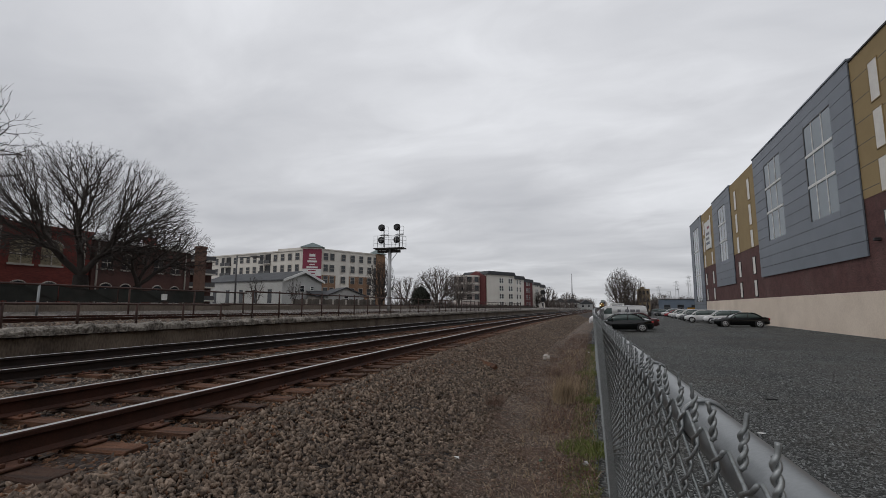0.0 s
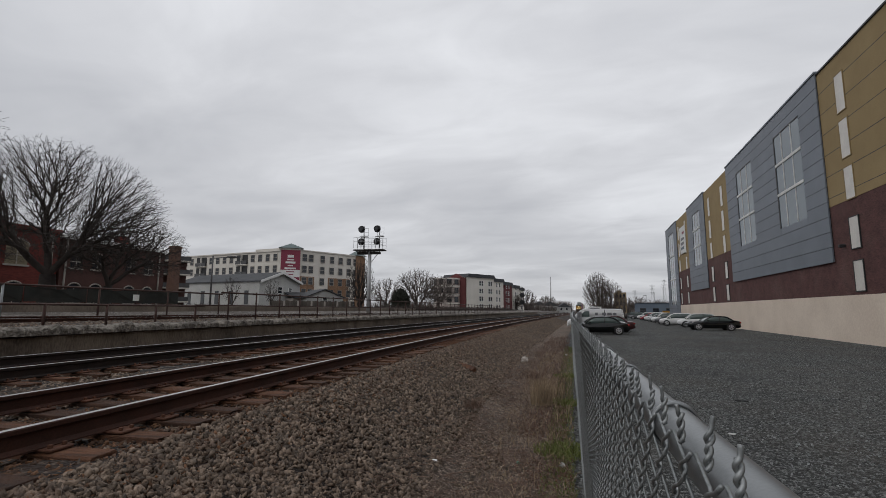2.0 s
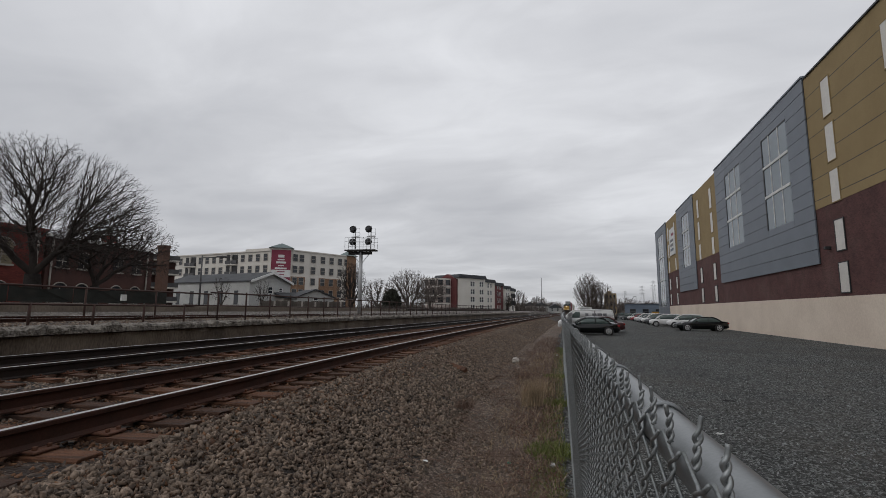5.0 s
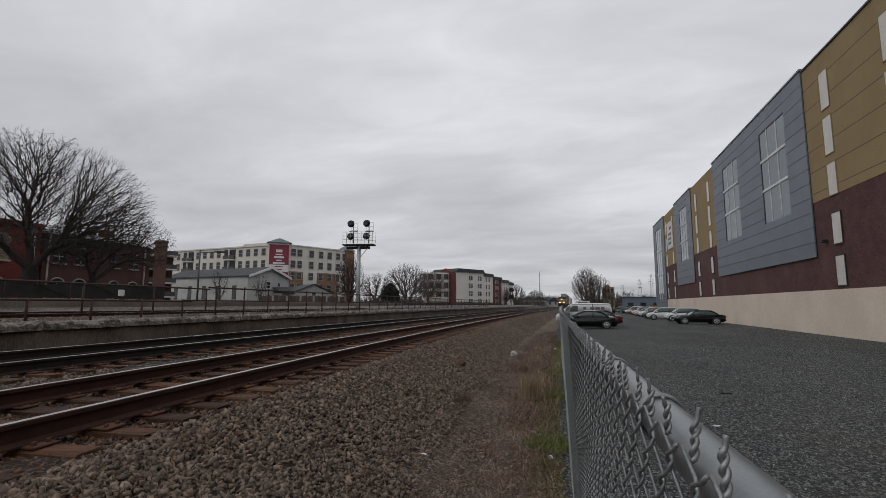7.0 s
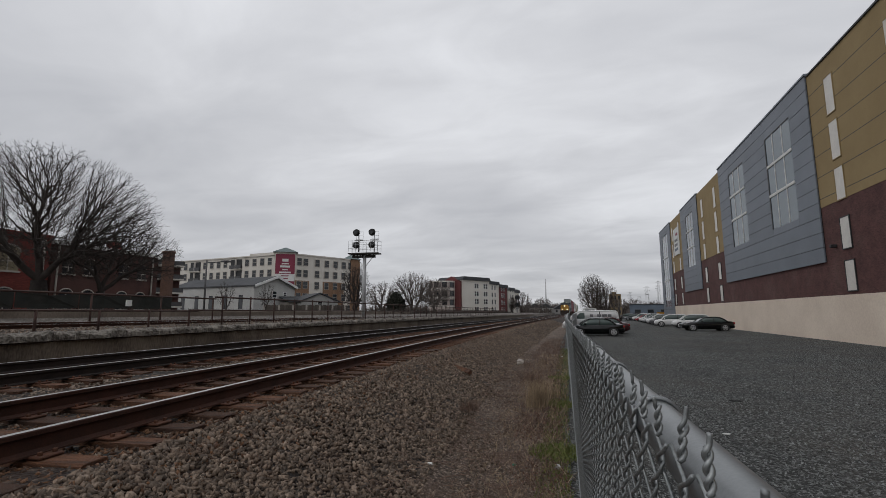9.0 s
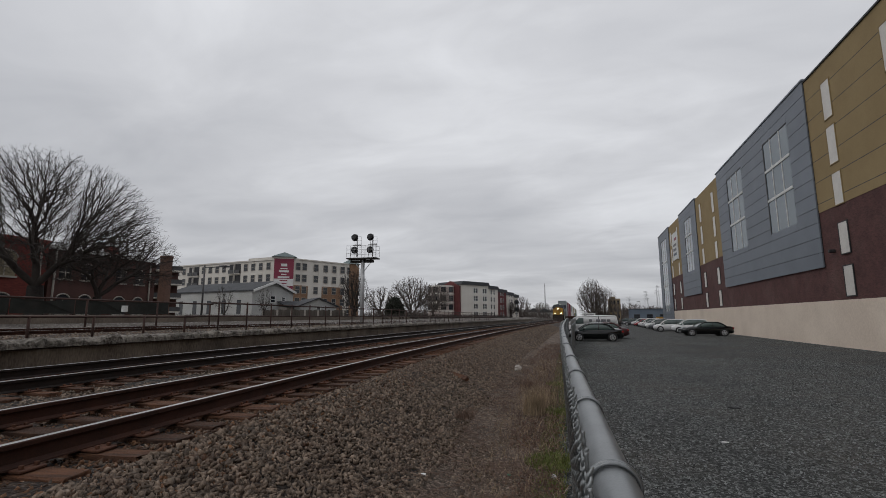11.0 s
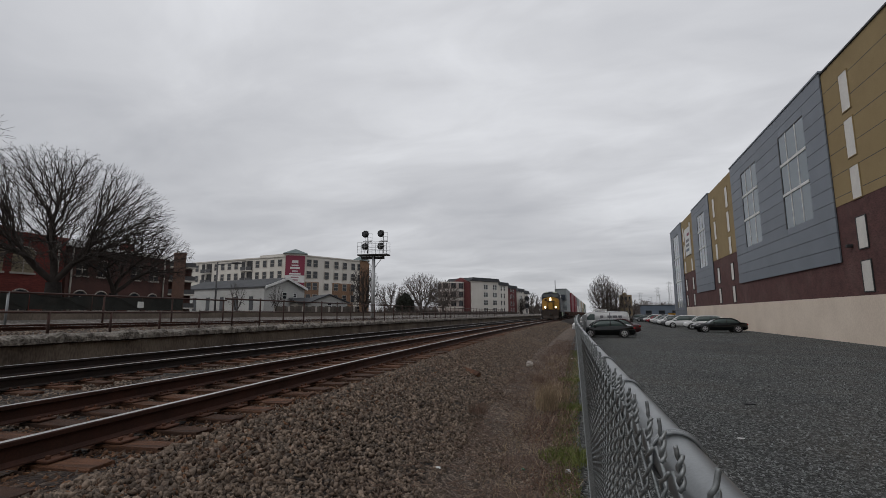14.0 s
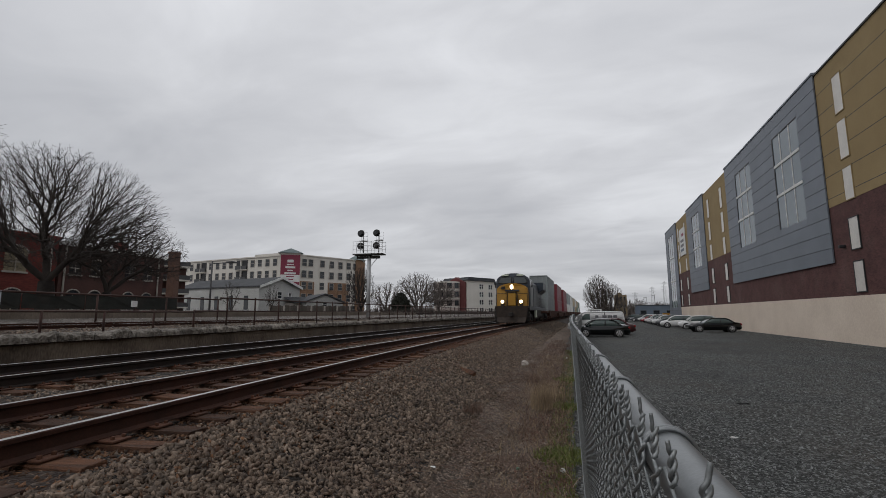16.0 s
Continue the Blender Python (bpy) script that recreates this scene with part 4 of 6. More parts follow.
def well_car():
    wc = thing("well_car", "low rust-brown container well car", "train car", "container train")
    for s in (-1, 1):
        bm = bmesh.new()
        add_prism(bm, [(2.2, 1.05), (3.6, 0.4), (17.4, 0.4), (18.8, 1.05), (18.8, 1.35), (2.2, 1.35)], "x", s * 1.46 - 0.08, s * 1.46 + 0.08)
        for k in range(12):
            add_box(bm, s * 1.46 - 0.12, s * 1.46 + 0.12, 3.9 + 1.2 * k, 4.0 + 1.2 * k, 0.4, 1.3)
        part("side_sill", bm, M_wagon, wc)
    for y0, y1 in ((0.2, 3.3), (17.7, 20.8)):
        bm = box(-1.35, 1.35, y0, y1, 1.02, 1.25, 0.03)
        add_box(bm, -1.35, 1.35, y1 - 0.2 if y0 < 2 else y0, y1 if y0 < 2 else y0 + 0.2, 0.5, 1.3)
        part("end_platform", bm, M_wagon, wc)
    part("floor", box(-1.38, 1.38, 3.3, 17.7, 0.34, 0.44), M_wagon, wc)
    bogie(wc, 1.4, 2, 1.75)
    bogie(wc, 19.6, 2, 1.75)
    return wc


def container(paint, label):
    c = thing("container", label, "container", "stacked freight containers")
    # corrugated sides: ribs along the length
    outline = []
    n = 56
    for s in (1, -1):
        for k in range(n + 1):
            y = 0.1 + (13.9 * k / n if s > 0 else 13.9 * (n - k) / n)
            outline.append((s * (1.2 if k % 4 in (0, 1) else 1.165), y))
    part("body", prism(outline, "z", 0.1, 2.84), paint, c)
    bm = bmesh.new()
    for x in (-1.17, 1.17):
        for y in (0.06, 14.04):
            add_box(bm, x - 0.06, x + 0.06, y - 0.06, y + 0.06, 0, 2.9)
        for z in (0.06, 2.84):
            add_box(bm, x - 0.05, x + 0.05, 0.06, 14.04, z - 0.06, z + 0.06)
    for y in (0.06, 14.04):
        for z in (0.06, 2.84):
            add_box(bm, -1.17, 1.17, y - 0.05, y + 0.05, z - 0.06, z + 0.06)
    part("corner_frame", bm, paint, c)
    bm = bmesh.new()
    for x in (-0.7, -0.25, 0.25, 0.7):
        add_tube(bm, (x, 0.0, 0.2), (x, 0.0, 2.7), 0.025, sides=6)
    part("locking_bars", bm, M_galv, c)
    return c


M_cabglass = glass_dark("cab_glass", (0.05, 0.058, 0.06), 0.05)
M_cabside = material("dirty_grey_enamel", (0.16, 0.165, 0.17), (0.25, 0.255, 0.26), rough=0.5, scale=1.5, fine=20, bump=0.03, stains=0.5, stain_color=(0.08, 0.07, 0.06))
M_plough = material("dirty_plough", (0.014, 0.009, 0.006), (0.042, 0.027, 0.019), rough=0.8, scale=3, fine=30, bump=0.15)
M_numboard = material("number_board", (0.45, 0.5, 0.4), (0.55, 0.6, 0.5), rough=0.4, scale=3, fine=20, bump=0)
M_hood = material("hood_grey", (0.06, 0.065, 0.07), (0.1, 0.105, 0.11), rough=0.5, scale=2, fine=20, bump=0.03)
M_wagon = material("wagon_brown", (0.05, 0.022, 0.016), (0.1, 0.045, 0.03), rough=0.8, scale=2, fine=20, bump=0.1)
C_grey = material("container_grey", (0.19, 0.21, 0.212), (0.26, 0.285, 0.285), rough=0.5, scale=1, fine=15, bump=0.02)
C_red = material("container_red", (0.13, 0.012, 0.02), (0.18, 0.02, 0.03), rough=0.5, scale=1, fine=15, bump=0.02)
C_white = material("container_white", (0.48, 0.48, 0.46), (0.6, 0.6, 0.58), rough=0.5, scale=1, fine=15, bump=0.02)
C_tan = material("container_tan", (0.3, 0.23, 0.14), (0.38, 0.3, 0.19), rough=0.5, scale=1, fine=15, bump=0.02)
C_green = material("container_green", (0.06, 0.12, 0.09), (0.09, 0.16, 0.12), rough=0.5, scale=1, fine=15, bump=0.02)

loco = locomotive()
MOVING = [(loco, 0.0, 0.0, 0.0)]
paints = {"grey": C_grey, "red": C_red, "white": C_white, "tan": C_tan, "green": C_green}
made = {k: None for k in paints}
STACKS = [("grey", "grey"), ("red", "red"), ("red", "red"), ("white", "grey"), ("white", "white"), ("grey", "tan"), ("tan", "white"), ("green", "tan"), ("white", "green"), ("grey", "white")]
first_car = None
back = 22.9
for lower, upper in STACKS:
    first_car = wc = well_car() if first_car is None else copy_thing(first_car, pose(0, 0, 0))
    MOVING.append((wc, back, 0.0, 0.0))
    for k, c in enumerate((lower, upper)):
        word = {"grey": "pale grey", "red": "deep red", "white": "off-white", "tan": "tan", "green": "dull green"}[c]
        if made[c] is None:
            made[c] = ob = container(paints[c], f"{word} corrugated steel container stacked on a rail car")
        else:
            ob = copy_thing(made[c], pose(0, 0, 0))
        MOVING.append((ob, back + 3.4, 0.46 + 2.92 * k, 0.0))
    back += 21.2

# ---- bare trees ----
def bare_tree(label, at, centre, radii, trunk_h, n, twig, seed, mat=None, sway=0.30, low=-0.75):
    """A trunk whose limbs divide again and again towards the tips of a rounded crown (centre and radii, above the foot)."""
    rnd = random.Random(seed)
    mat = mat or M_twig
    th = thing("bare_tree", label, "tree", at=at)
    c = Vector(centre)
    tips = []
    while len(tips) < n:
        p = Vector((rnd.uniform(-1, 1), rnd.uniform(-1, 1), rnd.uniform(low, 1)))
        if 0.25 < p.length < 1 - 0.1 * rnd.random():
            tips.append(c + Vector((p.x * radii[0], p.y * radii[1], p.z * radii[2])))
    trunk, crown = [], []
    fork = Vector((rnd.uniform(-0.2, 0.2), rnd.uniform(-0.2, 0.2), trunk_h))

    def thick(k):
        return twig * k ** 0.425

    def limb(p, q, ra, rb, out, pieces):
        a = p
        d = q - p
        for i in range(1, pieces + 1):
            b = p + d * (i / pieces)
            if i < pieces:
                w = d.length * sway * 0.5
                b += Vector((rnd.uniform(-w, w), rnd.uniform(-w, w), rnd.uniform(-w * 0.3, w)))
            out.append((a, b, ra + (rb - ra) * (i - 1) / pieces, ra + (rb - ra) * i / pieces))
            a = b

    def grow(p, pts, r, depth):
        if len(pts) == 1:
            limb(p, pts[0], r, twig * 0.6, crown, 2)
            d = (pts[0] - p)
            for _ in range(2):
                f = rnd.uniform(0.3, 0.8)
                q = p + d * f
                side = Vector((rnd.uniform(-1, 1), rnd.uniform(-1, 1), rnd.uniform(-0.3, 1))).normalized()
                crown.append((q, q + (d.normalized() + side * 0.8).normalized() * d.length * rnd.uniform(0.3, 0.6), twig * 0.75, twig * 0.45))
            return
        axis = Vector((rnd.uniform(-1, 1), rnd.uniform(-1, 1), rnd.uniform(-0.6, 0.6)))
        dirs = [(q - p).normalized() for q in pts]
        mean = sum(dirs, Vector()) / len(dirs)
        axis = (axis - mean * axis.dot(mean)).normalized()
        if len(pts) > 3:
            # widest of a few ways to divide
            best = max((Matrix.Rotation(a, 3, mean.normalized() if mean.length > 0.01 else Vector((0, 0, 1))) @ axis for a in (0, 0.8, 1.6, 2.4)),
                       key=lambda ax: sum((d.dot(ax)) ** 2 for d in dirs))
            axis = best
        order = sorted(range(len(pts)), key=lambda k: dirs[k].dot(axis))
        cut = max(1, min(len(pts) - 1, round(len(pts) * rnd.uniform(0.34, 0.66))))
        groups = [order[:cut], order[cut:]]
        if depth == 0:
            th3 = len(order) // 3
            groups = [order[:th3], order[th3:2 * th3], order[2 * th3:]]
        for gset in groups:
            sub = [pts[k] for k in gset]
            if not sub:
                continue
            m = sum(sub, Vector()) / len(sub)
            near = min((q - p).length for q in sub)
            step = (m - p).length * (rnd.uniform(0.3, 0.42) if depth == 0 else rnd.uniform(0.40, 0.62))
            step = min(step, near + 0.3)
            q = p + (m - p).normalized() * max(step, 0.02)
            j = step * 0.16
            q += Vector((rnd.uniform(-j, j), rnd.uniform(-j, j), rnd.uniform(-j * 0.5, j)))
            rr = thick(len(sub))
            if len(sub) == 1:
                grow(p, sub, min(r, rr), depth + 1)
            else:
                limb(p, q, min(r, rr * 1.12), rr, crown, 2 if len(sub) > 6 else 1)
                grow(q, sub, rr, depth + 1)

    limb(Vector((0, 0, -0.15)), fork, thick(n) * 1.7, thick(n) * 1.2, trunk, 3)
    grow(fork, tips, thick(n), 0)
    for name, segs, m in (("trunk", trunk, M_bark), ("crown", crown, mat)):
        verts, faces = [], []
        for a, b, ra, rb in segs:
            sides = 10 if name == "trunk" else 6 if ra > twig * 4 else 3
            q = (b - a).to_track_quat("Z", "Y")
            base = len(verts)
            for p, r in ((a, ra), (b, rb)):
                verts += [tuple(p + q @ Vector((r * math.cos(2 * math.pi * i / sides), r * math.sin(2 * math.pi * i / sides), 0))) for i in range(sides)]
            faces += [(base + i, base + (i + 1) % sides, base + sides + (i + 1) % sides, base + sides + i) for i in range(sides)]
        mesh_from(name, verts, faces, m, th, smooth=True)
    return th


bare_tree("large bare deciduous tree with a wide dark crown", (-32.3, 20.6, 1.45), (-0.1, -0.4, 6.1), (6.9, 7.2, 5.25), 2.6, 8600, 0.0070, 12, None, 0.14, -0.52)
bare_tree("bare spreading tree beside the brick buildings", (-30.9, 23.2, 1.45), (0.3, 1.0, 4.2), (4.0, 4.2, 3.4), 2.0, 3000, 0.0068, 8, None, 0.14, -0.45)
bare_tree("bare tree with thin upper branches", (-23.8, 8.5, 1.45), (0, 0, 6.8), (3.4, 4.8, 3.4), 3.0, 620, 0.010, 15)
bare_tree("bare multi-stemmed tree near the signal", (-29.6, 57.0, 1.45), (0, 0, 3.9), (2.3, 2.3, 3.5), 0.5, 1100, 0.0115, 21)
bare_tree("bare tree before apartment blocks", (-35.6, 95.0, 1.45), (0, 0, 5.2), (5.4, 5.4, 4.6), 0.8, 1700, 0.017, 22, M_hazed_twig)
bare_tree("bare tree before apartment blocks", (-41.5, 92.0, 1.45), (0, 0, 4.0), (4.0, 4.0, 3.4), 0.8, 1200, 0.016, 23, M_hazed_twig)
bare_tree("bare tree before apartment blocks", (-38.2, 118.0, 1.45), (0, 0, 5.3), (5.4, 5.4, 4.6), 0.8, 1500, 0.019, 35, M_hazed_twig)
bare_tree("small bare tree before a shed", (-41.5, 46.5, 1.45), (0, 0, 2.7), (1.3, 1.3, 1.9), 0.8, 120, 0.012, 24)
bare_tree("small bare tree before a shed", (-38.0, 49.5, 1.45), (0, 0, 2.6), (1.2, 1.2, 1.8), 0.8, 110, 0.012, 25)
bare_tree("bare tree beside the far track", (-25.0, 196.0, 1.3), (0, 0, 5.0), (4.6, 4.6, 4.4), 1.0, 620, 0.036, 26, M_hazed_twig)
bare_tree("bare tree beside the far track", (-30.0, 200.0, 1.3), (0, 0, 4.3), (4.2, 4.2, 3.8), 1.0, 480, 0.036, 27, M_hazed_twig)
bare_tree("bare tree beyond the end of the lot", (1.3, 90.0, 0.0), (0, 0, 5.0), (2.9, 2.9, 4.3), 0.9, 2400, 0.010, 28, M_hazed_twig)
bare_tree("bare tree beyond the end of the lot", (3.6, 92.5, 0.0), (0, 0, 4.4), (2.5, 2.5, 3.6), 0.9, 1400, 0.010, 29, M_hazed_twig)
bare_tree("bare tree beyond the parked cars", (7.2, 112.0, 0.0), (0, 0, 3.0), (2.6, 2.6, 2.6), 0.7, 360, 0.02, 30, M_hazed_twig)
bare_tree("bare tree on the skyline", (-20.5, 238.0, 1.2), (0, 0, 4.4), (5.2, 5.2, 4.0), 0.6, 620, 0.044, 31, M_hazed_twig)
bare_tree("bare tree on the skyline", (-15.0, 262.0, 1.0), (0, 0, 3.2), (4.4, 4.4, 3.0), 0.6, 460, 0.044, 32, M_hazed_twig)
bare_tree("bare tree behind the blue warehouse", (17.0, 190.0, 0.2), (0, 0, 4.2), (5.0, 5.0, 3.2), 1.0, 380, 0.034, 33, M_hazed_twig)
bare_tree("bare tree behind the blue warehouse", (25.0, 196.0, 0.2), (0, 0, 3.8), (4.5, 4.5, 2.8), 1.0, 320, 0.034, 34, M_hazed_twig)


def brush(name, label, n, place, height, mat, seed, width=0.006, lean=0.5, category="plant"):
    """Many thin upright blades or stems in one mesh."""
    rng = np.random.default_rng(seed)
    verts, faces = [], []
    for p in place(rng, n):
        h = height * rng.uniform(0.45, 1.1)
        a = rng.uniform(0, 2 * math.pi)
        bx, by = math.cos(a) * width, math.sin(a) * width
        l = rng.normal(0, lean, 2) * h * 0.6
        b = len(verts)
        verts += [(p[0] - bx, p[1] - by, p[2]), (p[0] + bx, p[1] + by, p[2]),
                  (p[0] + bx * 0.8 + l[0] * 0.35, p[1] + by * 0.8 + l[1] * 0.35, p[2] + h * 0.6), (p[0] - bx * 0.8 + l[0] * 0.35, p[1] - by * 0.8 + l[1] * 0.35, p[2] + h * 0.6),
                  (p[0] + l[0], p[1] + l[1], p[2] + h)]
        faces += [(b, b + 1, b + 2, b + 3), (b + 3, b + 2, b + 4)]
    return tagged(mesh_from(name, verts, faces, mat), label, category, kind="stuff")


def patch(x0, x1, y0, y1, z):
    return lambda rng, n: np.stack([rng.uniform(x0, x1, n), rng.uniform(y0, y1, n), np.full(n, z)], 1)


brush("brush_thicket", "tangled dark bare brush behind the railing", 5000, patch(-31, -26, 4, 36, 1.4), 1.0, M_twig, 41, 0.014, 0.9)
brush("brush_thicket", "low dark brush along the far side of the tracks", 9000, patch(-30, -22, 50, 150, 1.4), 1.3, M_twig, 42, 0.022, 0.8)
brush("evergreen_shrub", "dense dark rounded shrub near the apartments", 5200, lambda rng, n: np.array([(-36.6 + 1.9 * math.sin(a) * q, 88 + 1.9 * math.cos(a) * q, 1.4 + h * 4.6 * (1 - 0.5 * q * q)) for a, q, h in zip(rng.uniform(0, 6.3, n), rng.random(n) ** 0.5, rng.random(n))]), 0.55, M_shrub, 43, 0.07, 1.0)

brush("treeline", "distant band of bare woods on the horizon", 6500, patch(-170, -14, 330, 420, 0.6), 8.5, M_hazed_twig, 44, 0.16, 0.35, "woods")
brush("treeline", "distant band of bare woods beyond the lot", 3500, patch(4, 90, 330, 420, 0.4), 8.5, M_hazed_twig, 47, 0.16, 0.35, "woods")
brush("treeline", "distant scrub beside the far track", 5000, patch(-36, -15, 215, 330, 1.0), 4.6, M_hazed_twig, 45, 0.10, 0.5, "woods")
brush("treeline", "distant scrub beyond the parking lot", 5000, patch(0, 75, 200, 330, 0.2), 3.6, M_hazed_twig, 46, 0.10, 0.5, "woods")

# ---- railing on the platform ----


def pipe_rail(parent, u, z, y0, y1, r, name="rail"):
    n = max(2, int((y1 - y0) / 1.6))
    pts = [(u + bend(y0 + (y1 - y0) * k / n), y0 + (y1 - y0) * k / n, z) for k in range(n + 1)]
    verts, faces = [], []
    for p in pts:
        verts += [(p[0] + r * math.cos(2 * math.pi * k / 8), p[1], p[2] + r * math.sin(2 * math.pi * k / 8)) for k in range(8)]
    for j in range(n):
        faces += [(j * 8 + k, j * 8 + (k + 1) % 8, j * 8 + 8 + (k + 1) % 8, j * 8 + 8 + k) for k in range(8)]
    return mesh_from(name, verts, faces, M_rustpipe, parent, smooth=True)


RU = TRACK_1 - 7.13
low = thing("pipe_railing", "low rusty pipe railing on the old platform edge", "railing")
pipe_rail(low, RU, 2.05, -4.0, 13.0, 0.026)
for k in range(-3, 4):
    y = 7.8 + 1.6 * k
    x = RU + bend(y)
    part("post", tube((x, y, 1.45), (x, y, 2.07), 0.032), M_rustpipe, low)
tall = thing("pipe_railing", "tall rusty pipe railing along the old platform", "railing")
pipe_rail(tall, RU, 2.55, 13.8, 76, 0.03)
pipe_rail(tall, RU, 2.08, 12.6, 76, 0.026)
y = 14.2
while y < 76:
    x = RU + bend(y)
    part("post", tube((x, y, 1.45), (x, y, 2.62), 0.03), M_rustpipe, tall)
    y += 1.62
back_fence = thing("pipe_railing", "rusty railing with pale posts behind the siding", "railing")
pipe_rail(back_fence, TRACK_1 - 11.6, 2.68, -8, 19, 0.035)
for y in (1.5, 4.6, 7.7, 9.5, 12.6, 15.7, 18.8):
    x = TRACK_1 - 11.6 + bend(y)
    part("post", tube((x, y, 1.4), (x, y, 2.7), 0.035), M_galv if 7 < y < 10 else M_rustpipe, back_fence)
part("sign", box(-0.03, 0.03, -0.11, 0.11, 2.26, 2.5), M_white, None)
bpy.data.objects["sign"].location = (TRACK_1 - 11.55 + bend(14.1), 14.1, 0)
tagged(bpy.data.objects["sign"], "small white square sign on the railing", "sign")
siding = thing("railway_track", "old siding with rusty rails sunk in gravel", "track", "parallel tracks", "structure")
rail(siding, TRACK_1 - 9.6, "", 0.6)
rail(siding, TRACK_1 - 11.1, "", 0.64)


M_screen = material("dark_green_screen", (0.008, 0.009, 0.007), (0.02, 0.022, 0.018), rough=0.9, scale=2.5, fine=60, bump=0.3, stains=0.4, stain_color=(0.03, 0.02, 0.015))
M_ledge = material("pale_ledge", (0.1, 0.078, 0.06), (0.2, 0.162, 0.13), scale=0.8, fine=20, bump=0.3, stains=0.5, stain_color=(0.06, 0.045, 0.035), streak=(1, 1, 0.4))
tagged(strip("wall_far_platform", TRACK_1 - 17.5, TRACK_1 - 15.8, 1.2, 2.16, -12, 60, 1.0, M_ledge, 0.02, cap_rough=0.04), "pale worn concrete ledge of a far platform", "wall", kind="structure")
screen = thing("screened_fence", "fence covered with dark green privacy mesh behind the siding", "fence")
for k in range(11):
    y0 = -8 + 2.6 * k
    y1 = y0 + 2.6
    xa, xb = TRACK_1 - 16.0 + bend(y0), TRACK_1 - 16.0 + bend(y1)
    sag = 0.05 * math.sin(k * 2.1)
    mesh_from("screen_panel", [(xa, y0 + 0.03, 2.22), (xb, y1 - 0.03, 2.22), (xb, y1 - 0.03, 2.84), ((xa + xb) / 2 + 0.06, (y0 + y1) / 2, 2.78 + sag), (xa, y0 + 0.03, 2.84),
                               (xa - 0.02, y0 + 0.03, 2.22), (xb - 0.02, y1 - 0.03, 2.22), (xb - 0.02, y1 - 0.03, 2.84), ((xa + xb) / 2 + 0.04, (y0 + y1) / 2, 2.78 + sag), (xa - 0.02, y0 + 0.03, 2.84)],
              [(0, 1, 2, 3, 4), (9, 8, 7, 6, 5), (4, 3, 8, 9), (3, 2, 7, 8)], M_screen, screen)
    part("post", tube((xa - 0.06, y0, 2.1), (xa - 0.06, y0, 2.92), 0.03), M_rustpipe, screen)

# ---- block buildings ----
def wing(parent, a, b, depth, z0, z1, mat, name="wall"):
    """A block whose front runs from a to b; depth reaches to the left of that way."""
    a, b = Vector((*a, 0)), Vector((*b, 0))
    d = (b - a)
    length = d.length
    ob = part(name, box(0, length, 0, depth, z0, z1), mat, parent)
    ob.matrix_basis = Matrix.Translation(a) @ Matrix.Rotation(math.atan2(d.y, d.x), 4, "Z")
    return ob, length


def window_on(parent, x0, x1, z0, z1, frame_mat, glass, deep=0.0, bars=True, y=-0.03):
    """A window on a block's front: pane, frame and sill, in the block's space."""
    pane = part("window", box(x0, x1, y - 0.01, y + 0.05, z0, z1), glass, parent)
    bm = bmesh.new()
    t = max(0.07, (x1 - x0) * 0.06)
    for p in ((x0 - t, x1 + t, z1, z1 + t), (x0 - t, x1 + t, z0 - t, z0), (x0 - t, x0, z0, z1), (x1, x1 + t, z0, z1)):
        add_box(bm, p[0], p[1], y - 0.06, y + 0.05, p[2], p[3])
    if bars:
        add_box(bm, x0, x1, y - 0.03, y + 0.02, (z0 + z1) / 2 - t / 2, (z0 + z1) / 2 + t / 2)
    part("window_frame", bm, frame_mat, pane)
    return pane


def hip_roof(parent, x0, x1, y0, y1, z, h, mat, over=0.4):
    bm = bmesh.new()
    vs = [bm.verts.new(p) for p in ((x0 - over, y0 - over, z), (x1 + over, y0 - over, z), (x1 + over, y1 + over, z), (x0 - over, y1 + over, z), ((x0 + x1) / 2, (y0 + y1) / 2, z + h))]
    bm.faces.new(vs[3::-1])
    for k in range(4):
        bm.faces.new((vs[k], vs[(k + 1) % 4], vs[4]))
    return part("roof", bm, mat, parent)


# apartment building with the banner
M_winframe = material("dark_frame", (0.05, 0.05, 0.052), (0.08, 0.08, 0.083), rough=0.6, scale=3, fine=20, bump=0)
flat = thing("apartment_building", "five-storey cream apartment building with a maroon banner", "building")
left, L1 = wing(flat, (-114.6, 107.0), (-74.0, 100.9), 16, 1.2, 16.7, M_stucco)
right, L2 = wing(flat, (-71.3, 102.6), (-62.6, 121.5), 16, 1.2, 16.9, M_stucco)
part("parapet", box(-0.2, L1 + 0.1, -0.25, 0.4, 16.7, 17.0), M_stucco, left)
part("parapet", box(-0.1, L2 - 2.4, -0.25, 0.4, 16.9, 17.2), M_stucco, right)
part("step_block", box(L1 - 10.5, L1, -0.08, 6, 16.7, 17.5), M_stucco, left)
for x0, x1 in ((0, 4.9), (9.2, 16.0)):
    part("brick_base", box(x0, x1, -0.1, 0.3, 1.2, 10.3), M_brick_tan, right, "tan brick lower storeys")
part("corner_tower", box(L2 - 2.6, L2 + 0.6, -0.3, 4, 1.2, 17.2), M_brick_tan, right)
hip_roof(right, L2 - 2.6, L2 + 0.6, -0.3, 4, 17.2, 1.6, M_teal_roof)
